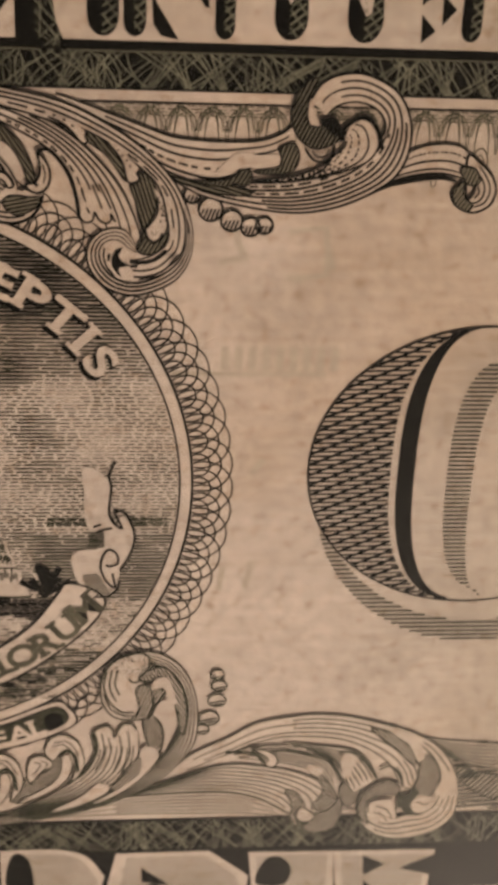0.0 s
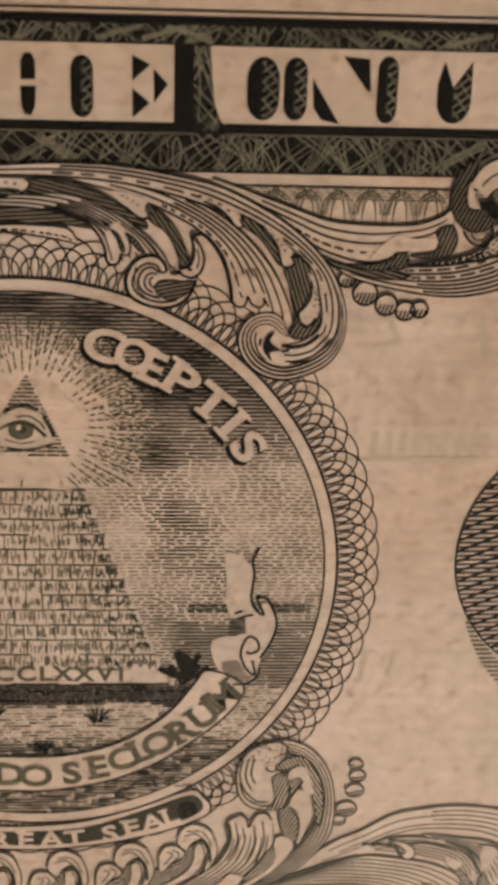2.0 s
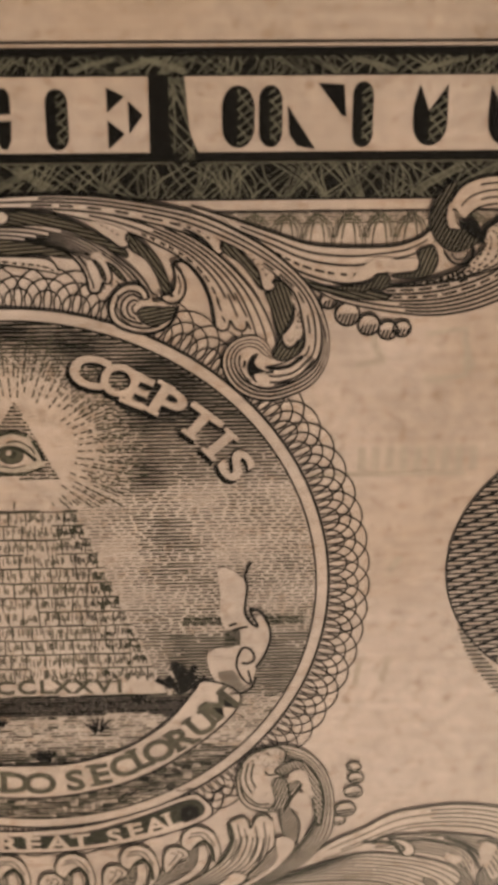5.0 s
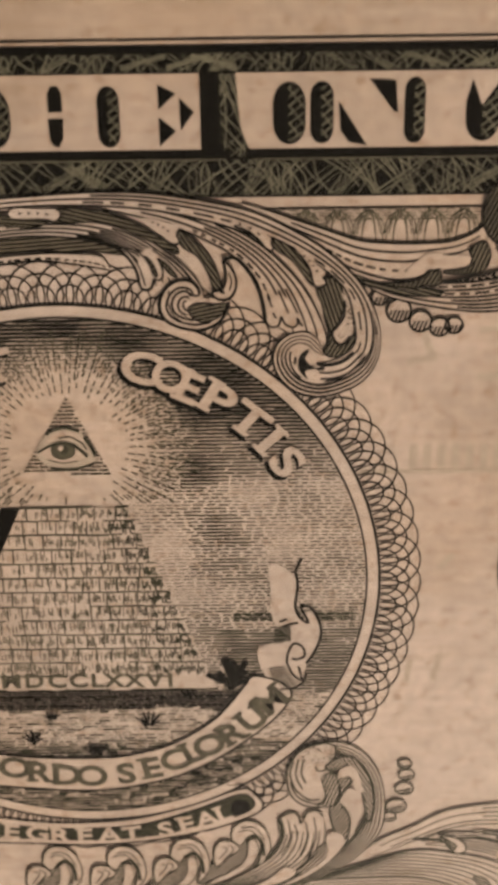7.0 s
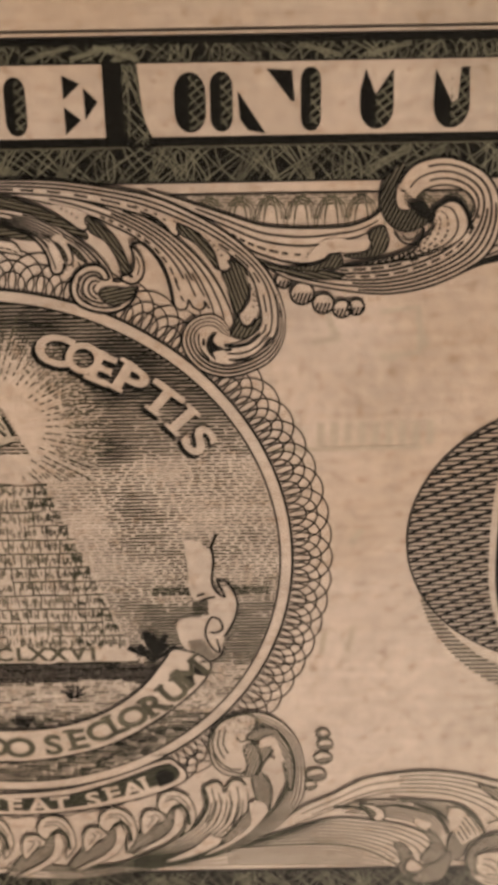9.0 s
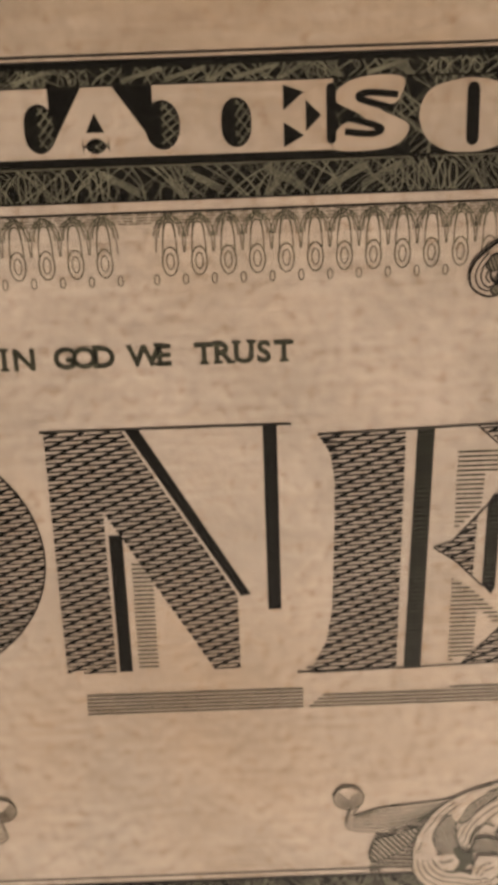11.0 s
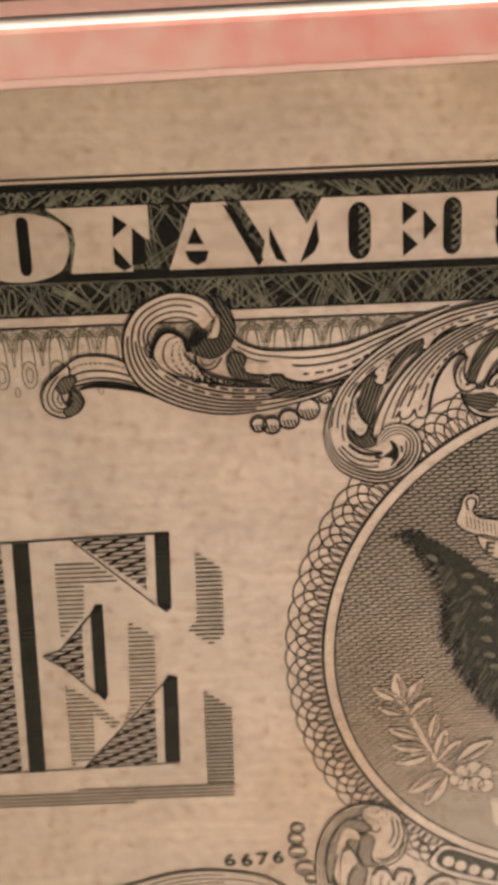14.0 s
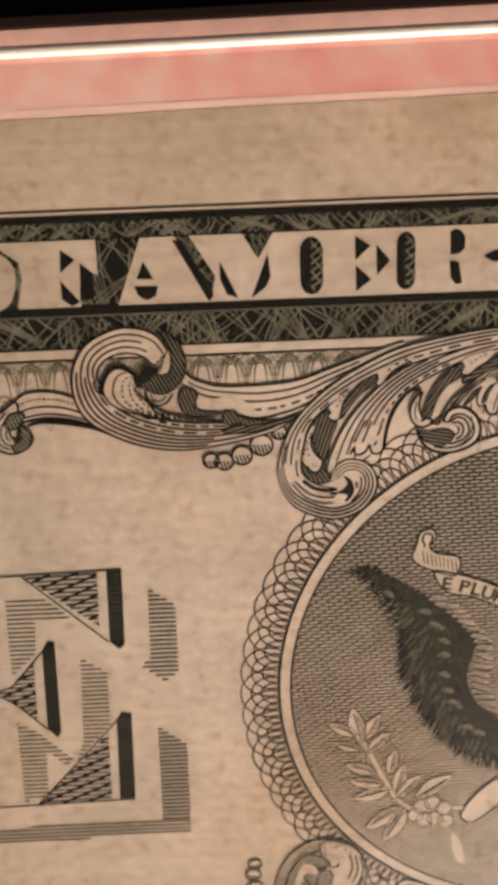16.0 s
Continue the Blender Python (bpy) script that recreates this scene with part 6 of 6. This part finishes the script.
    S("leaf_tip", [(11.06, -17.22), (11.20, -16.67), (11.93, -16.34), (12.31, -16.65), (12.45, -17.17), (12.83, -16.36), (13.45, -16.25), (13.80, -16.68), (13.84, -17.63), (13.22, -17.96), (12.00, -17.84), (11.23, -17.83)], BARE, layer=6.1)
    M("tip_edge", [(11.30, -18.52), (11.06, -17.22), (11.24, -16.67), (11.93, -16.34), (12.31, -16.65), (12.45, -17.21), (12.83, -16.36), (13.45, -16.25), (13.80, -16.68)], 0.13, layer=6.6)
    M("leaf_crease", [(11.17, -16.88), (11.34, -18.17), (10.67, -19.72), (9.53, -20.75)], 0.24, layer=6.7)
    k = Ink("engraving", FINE, s, 6.6, ox, flip)
    for pts in ([(11.65, -16.89), (11.79, -18.36), (11.23, -19.74)], [(12.07, -17.24), (12.21, -18.45), (11.72, -19.84)], [(12.76, -17.09), (12.83, -18.47), (12.35, -19.95)], [(13.24, -16.76), (13.39, -18.40), (12.91, -19.96)]):
        k.ribbon(spline(pts), 0.09)
    tagged(k.done(), kind="stuff")
    G("side_leaf", [(11.73, -12.87), (12.50, -11.50), (13.68, -10.99), (15.03, -11.10), (16.23, -11.89), (17.13, -13.38), (17.53, -15.49), (17.41, -17.63), (16.57, -19.13), (15.18, -20.64), (13.06, -21.92), (10.57, -22.84), (8.08, -23.44), (5.24, -23.85), (2.41, -24.22), (-1.76, -23.99)], [(14.10, -12.83), (14.47, -12.27), (15.25, -12.12), (15.94, -12.70), (16.38, -13.99), (16.49, -15.55), (16.21, -17.17), (15.36, -18.71), (14.11, -19.99), (12.35, -21.23), (10.22, -22.11), (8.10, -22.77), (5.26, -23.27), (2.44, -23.58), (-1.72, -23.36)], 8, layer=6.3, wide=0.1)
    S("side_volute", [(11.59, -13.49), (11.83, -12.47), (12.50, -11.54), (13.68, -11.08), (14.43, -11.29), (14.44, -12.18), (13.90, -12.83), (14.45, -13.42), (14.74, -14.38), (14.55, -15.51), (13.72, -15.92), (12.51, -15.72), (11.79, -14.86)], BARE, layer=6.9, line_mat=FINE, outline=0.12)
    k = Ink("volute_lines", FINE, s, 7.7, ox, flip)
    for pts in ([(12.00, -12.39), (11.79, -13.37), (12.13, -14.54), (12.89, -15.31), (13.58, -15.32)], [(12.30, -12.23), (12.13, -13.37), (12.48, -14.38), (13.09, -14.89), (13.44, -14.56)], [(12.61, -12.23), (12.47, -13.30), (12.75, -14.05)], [(13.29, -12.82), (13.56, -13.15), (14.11, -13.00)], [(11.79, -13.95), (12.20, -15.04), (13.10, -15.61), (13.93, -15.58)]):
        k.ribbon(spline(pts), 0.12)
    rng = random.Random(6)
    for i in range(46):
        x, y = rng.uniform(12.4, 14.6), rng.uniform(-12.6, -11.2)
        k.dash(x, y, x + 0.12, y, 0.07)
    tagged(k.done(), kind="stuff")
    S("pale_tongue", [(12.54, -14.38), (13.09, -14.81), (13.50, -14.48), (13.44, -15.07), (12.89, -15.22)], BARE, layer=7.6)
    D("volute_heart", [(13.70, -13.74), (14.11, -13.33), (14.59, -13.59), (14.74, -14.51), (14.62, -15.51), (14.07, -15.92), (13.51, -15.83), (13.92, -15.08)], layer=7.6, angle=70)
    D("leaf_hollow", [(13.90, -12.91), (14.44, -12.27), (15.39, -12.08), (16.12, -12.75), (16.66, -14.04), (16.88, -15.90), (16.59, -17.18), (16.28, -15.55), (15.90, -13.86), (15.26, -12.77), (14.58, -13.09)], layer=7.2, angle=-60, edge=0.13)
    D("leaf_hollow", [(14.45, -13.42), (15.49, -13.85), (15.16, -14.60), (14.82, -15.43), (15.40, -16.72), (15.35, -18.10), (14.97, -18.70), (14.43, -17.56), (14.21, -16.10), (14.69, -15.51), (14.81, -14.42)], layer=7.3, angle=60, edge=0.13)
    S("pale_tongue", [(14.66, -13.67), (14.86, -13.01), (15.47, -12.78), (15.89, -13.36), (16.23, -14.79), (15.98, -14.61), (15.55, -13.60), (15.07, -13.60)], BARE, layer=7.9)
    S("pale_tongue", [(14.82, -15.52), (15.22, -14.60), (15.67, -14.61), (15.90, -15.79), (15.83, -17.42), (15.43, -18.45), (15.54, -16.98), (15.25, -15.95)], BARE, layer=7.9)
    D("leaf_hollow", [(14.03, -18.76), (14.18, -19.82), (13.27, -20.86), (12.21, -21.36), (12.84, -20.22)], layer=7.2, angle=50)
    S("pale_tongue", [(14.02, -18.24), (14.58, -17.91), (15.15, -18.44), (14.88, -19.31), (13.83, -20.61), (12.53, -21.64), (11.11, -22.32), (13.06, -20.94), (14.11, -19.73)], BARE, layer=7.7)
    S("pale_tongue", [(10.87, -21.32), (11.43, -20.72), (12.07, -21.00), (11.85, -21.53), (10.29, -22.38), (8.52, -22.87), (10.23, -21.84)], BARE, layer=7.6)
    # small curled leaves under the label
    for dx, dy in ((0.0, 0.0), (-3.8, -1.35), (-7.8, -1.9), (-11.8, -1.9)):
        put = lambda pts: [(x + dx, y + dy) for x, y in pts]
        D("side_lobe", put([(5.94, -21.98), (7.10, -20.24), (8.51, -18.97), (9.14, -18.72), (9.30, -19.86), (8.69, -21.08), (7.41, -21.85)]), layer=6.2, angle=28)
        S("curled_leaf", put([(8.18, -18.35), (8.41, -17.37), (9.24, -16.96), (10.20, -17.54), (10.60, -18.98), (10.31, -19.98), (9.82, -20.49), (10.04, -19.18), (9.70, -18.31), (9.15, -18.29), (8.72, -18.89)]), BARE, layer=6.8, line_mat=FINE, outline=0.09)
        M("curl_shadow", put([(9.08, -18.46), (9.57, -18.13), (10.05, -18.66), (10.18, -19.80)]), 0.2, layer=7.6)
        S("pale_tongue", put([(9.21, -18.64), (9.63, -18.48), (9.83, -19.44), (9.26, -20.66), (7.77, -21.68), (6.35, -22.17), (8.48, -20.72), (9.13, -19.68)]), BARE, layer=7.5, line_mat=FINE, outline=0.07)
        S("leaf_tip", put([(7.13, -19.11), (7.48, -18.60), (8.17, -18.61), (8.65, -19.23), (7.94, -19.83), (7.23, -20.60), (7.04, -19.98)]), BARE, layer=6.6, line_mat=FINE, outline=0.1)
        k = Ink("engraving", FINE, s, 7.3, ox, flip)
        for pts in ([(7.54, -19.03), (7.89, -19.21), (7.38, -19.99)], [(7.89, -18.87), (8.30, -19.22), (7.66, -20.08)], [(8.75, -17.51), (9.64, -17.53), (10.26, -18.58)], [(8.60, -17.85), (9.30, -17.69), (9.91, -18.31)]):
            k.ribbon(spline(put(pts)), 0.08)
        tagged(k.done(), kind="stuff")
    for (x, y), r in zip([(18.65, -12.71), (18.78, -13.54), (18.68, -14.59), (18.24, -15.93), (17.84, -16.78)], (0.42, 0.48, 0.55, 0.62, 0.42)):
        b = S("bead", arc(x, y, r, r * 0.85, 0, 360, 20)[:-1], BARE, layer=5.3, line_mat=FINE, outline=0.11, smooth=False)
        k = Ink("bead_shade", FINE, b, 6.2, ox, flip)
        k.hatch([arc(x, y - r * 0.1, r * 0.8, r * 0.7, 170, 370, 14)], 0.2, 10, 0.1)
        k.done()
    N("lace_edge", [(9.76, -15.54), (10.46, -14.3), (11.14, -13.9)], 0.08, layer=3)


corner(L, 1)
corner(R, -1)

# faint marks of the other side showing through
k = Ink("show_through", GHOST, note, 1, L)
for pts in ([(21.49, 15.07), (23.45, 15.34), (23.63, 12.73), (21.63, 12.51)], [(18.62, 15.14), (19.2, 13.5)], [(17.83, 13.37), (19.35, 13.66)], [(23.46, 14.7), (23.93, 13.05)], [(18.7, -5.14), (18.5, -6.77)], [(20.4, -4.79), (20.04, -6.62)], [(20.79, 1.85), (20.13, 0.92)],
            [(21.48, 12.61), (22.4, 12.36)]):
    k.ribbon(pts, 0.34)
for i in range(9):
    x, y = [(18.16, 7.92)][0]
    k.poly(box(x + i * 0.75, y - 0.7, x + i * 0.75 + 0.42, y + 0.7))
k.poly(box(15.5, 6.9, 24, 7.15))
k.done()
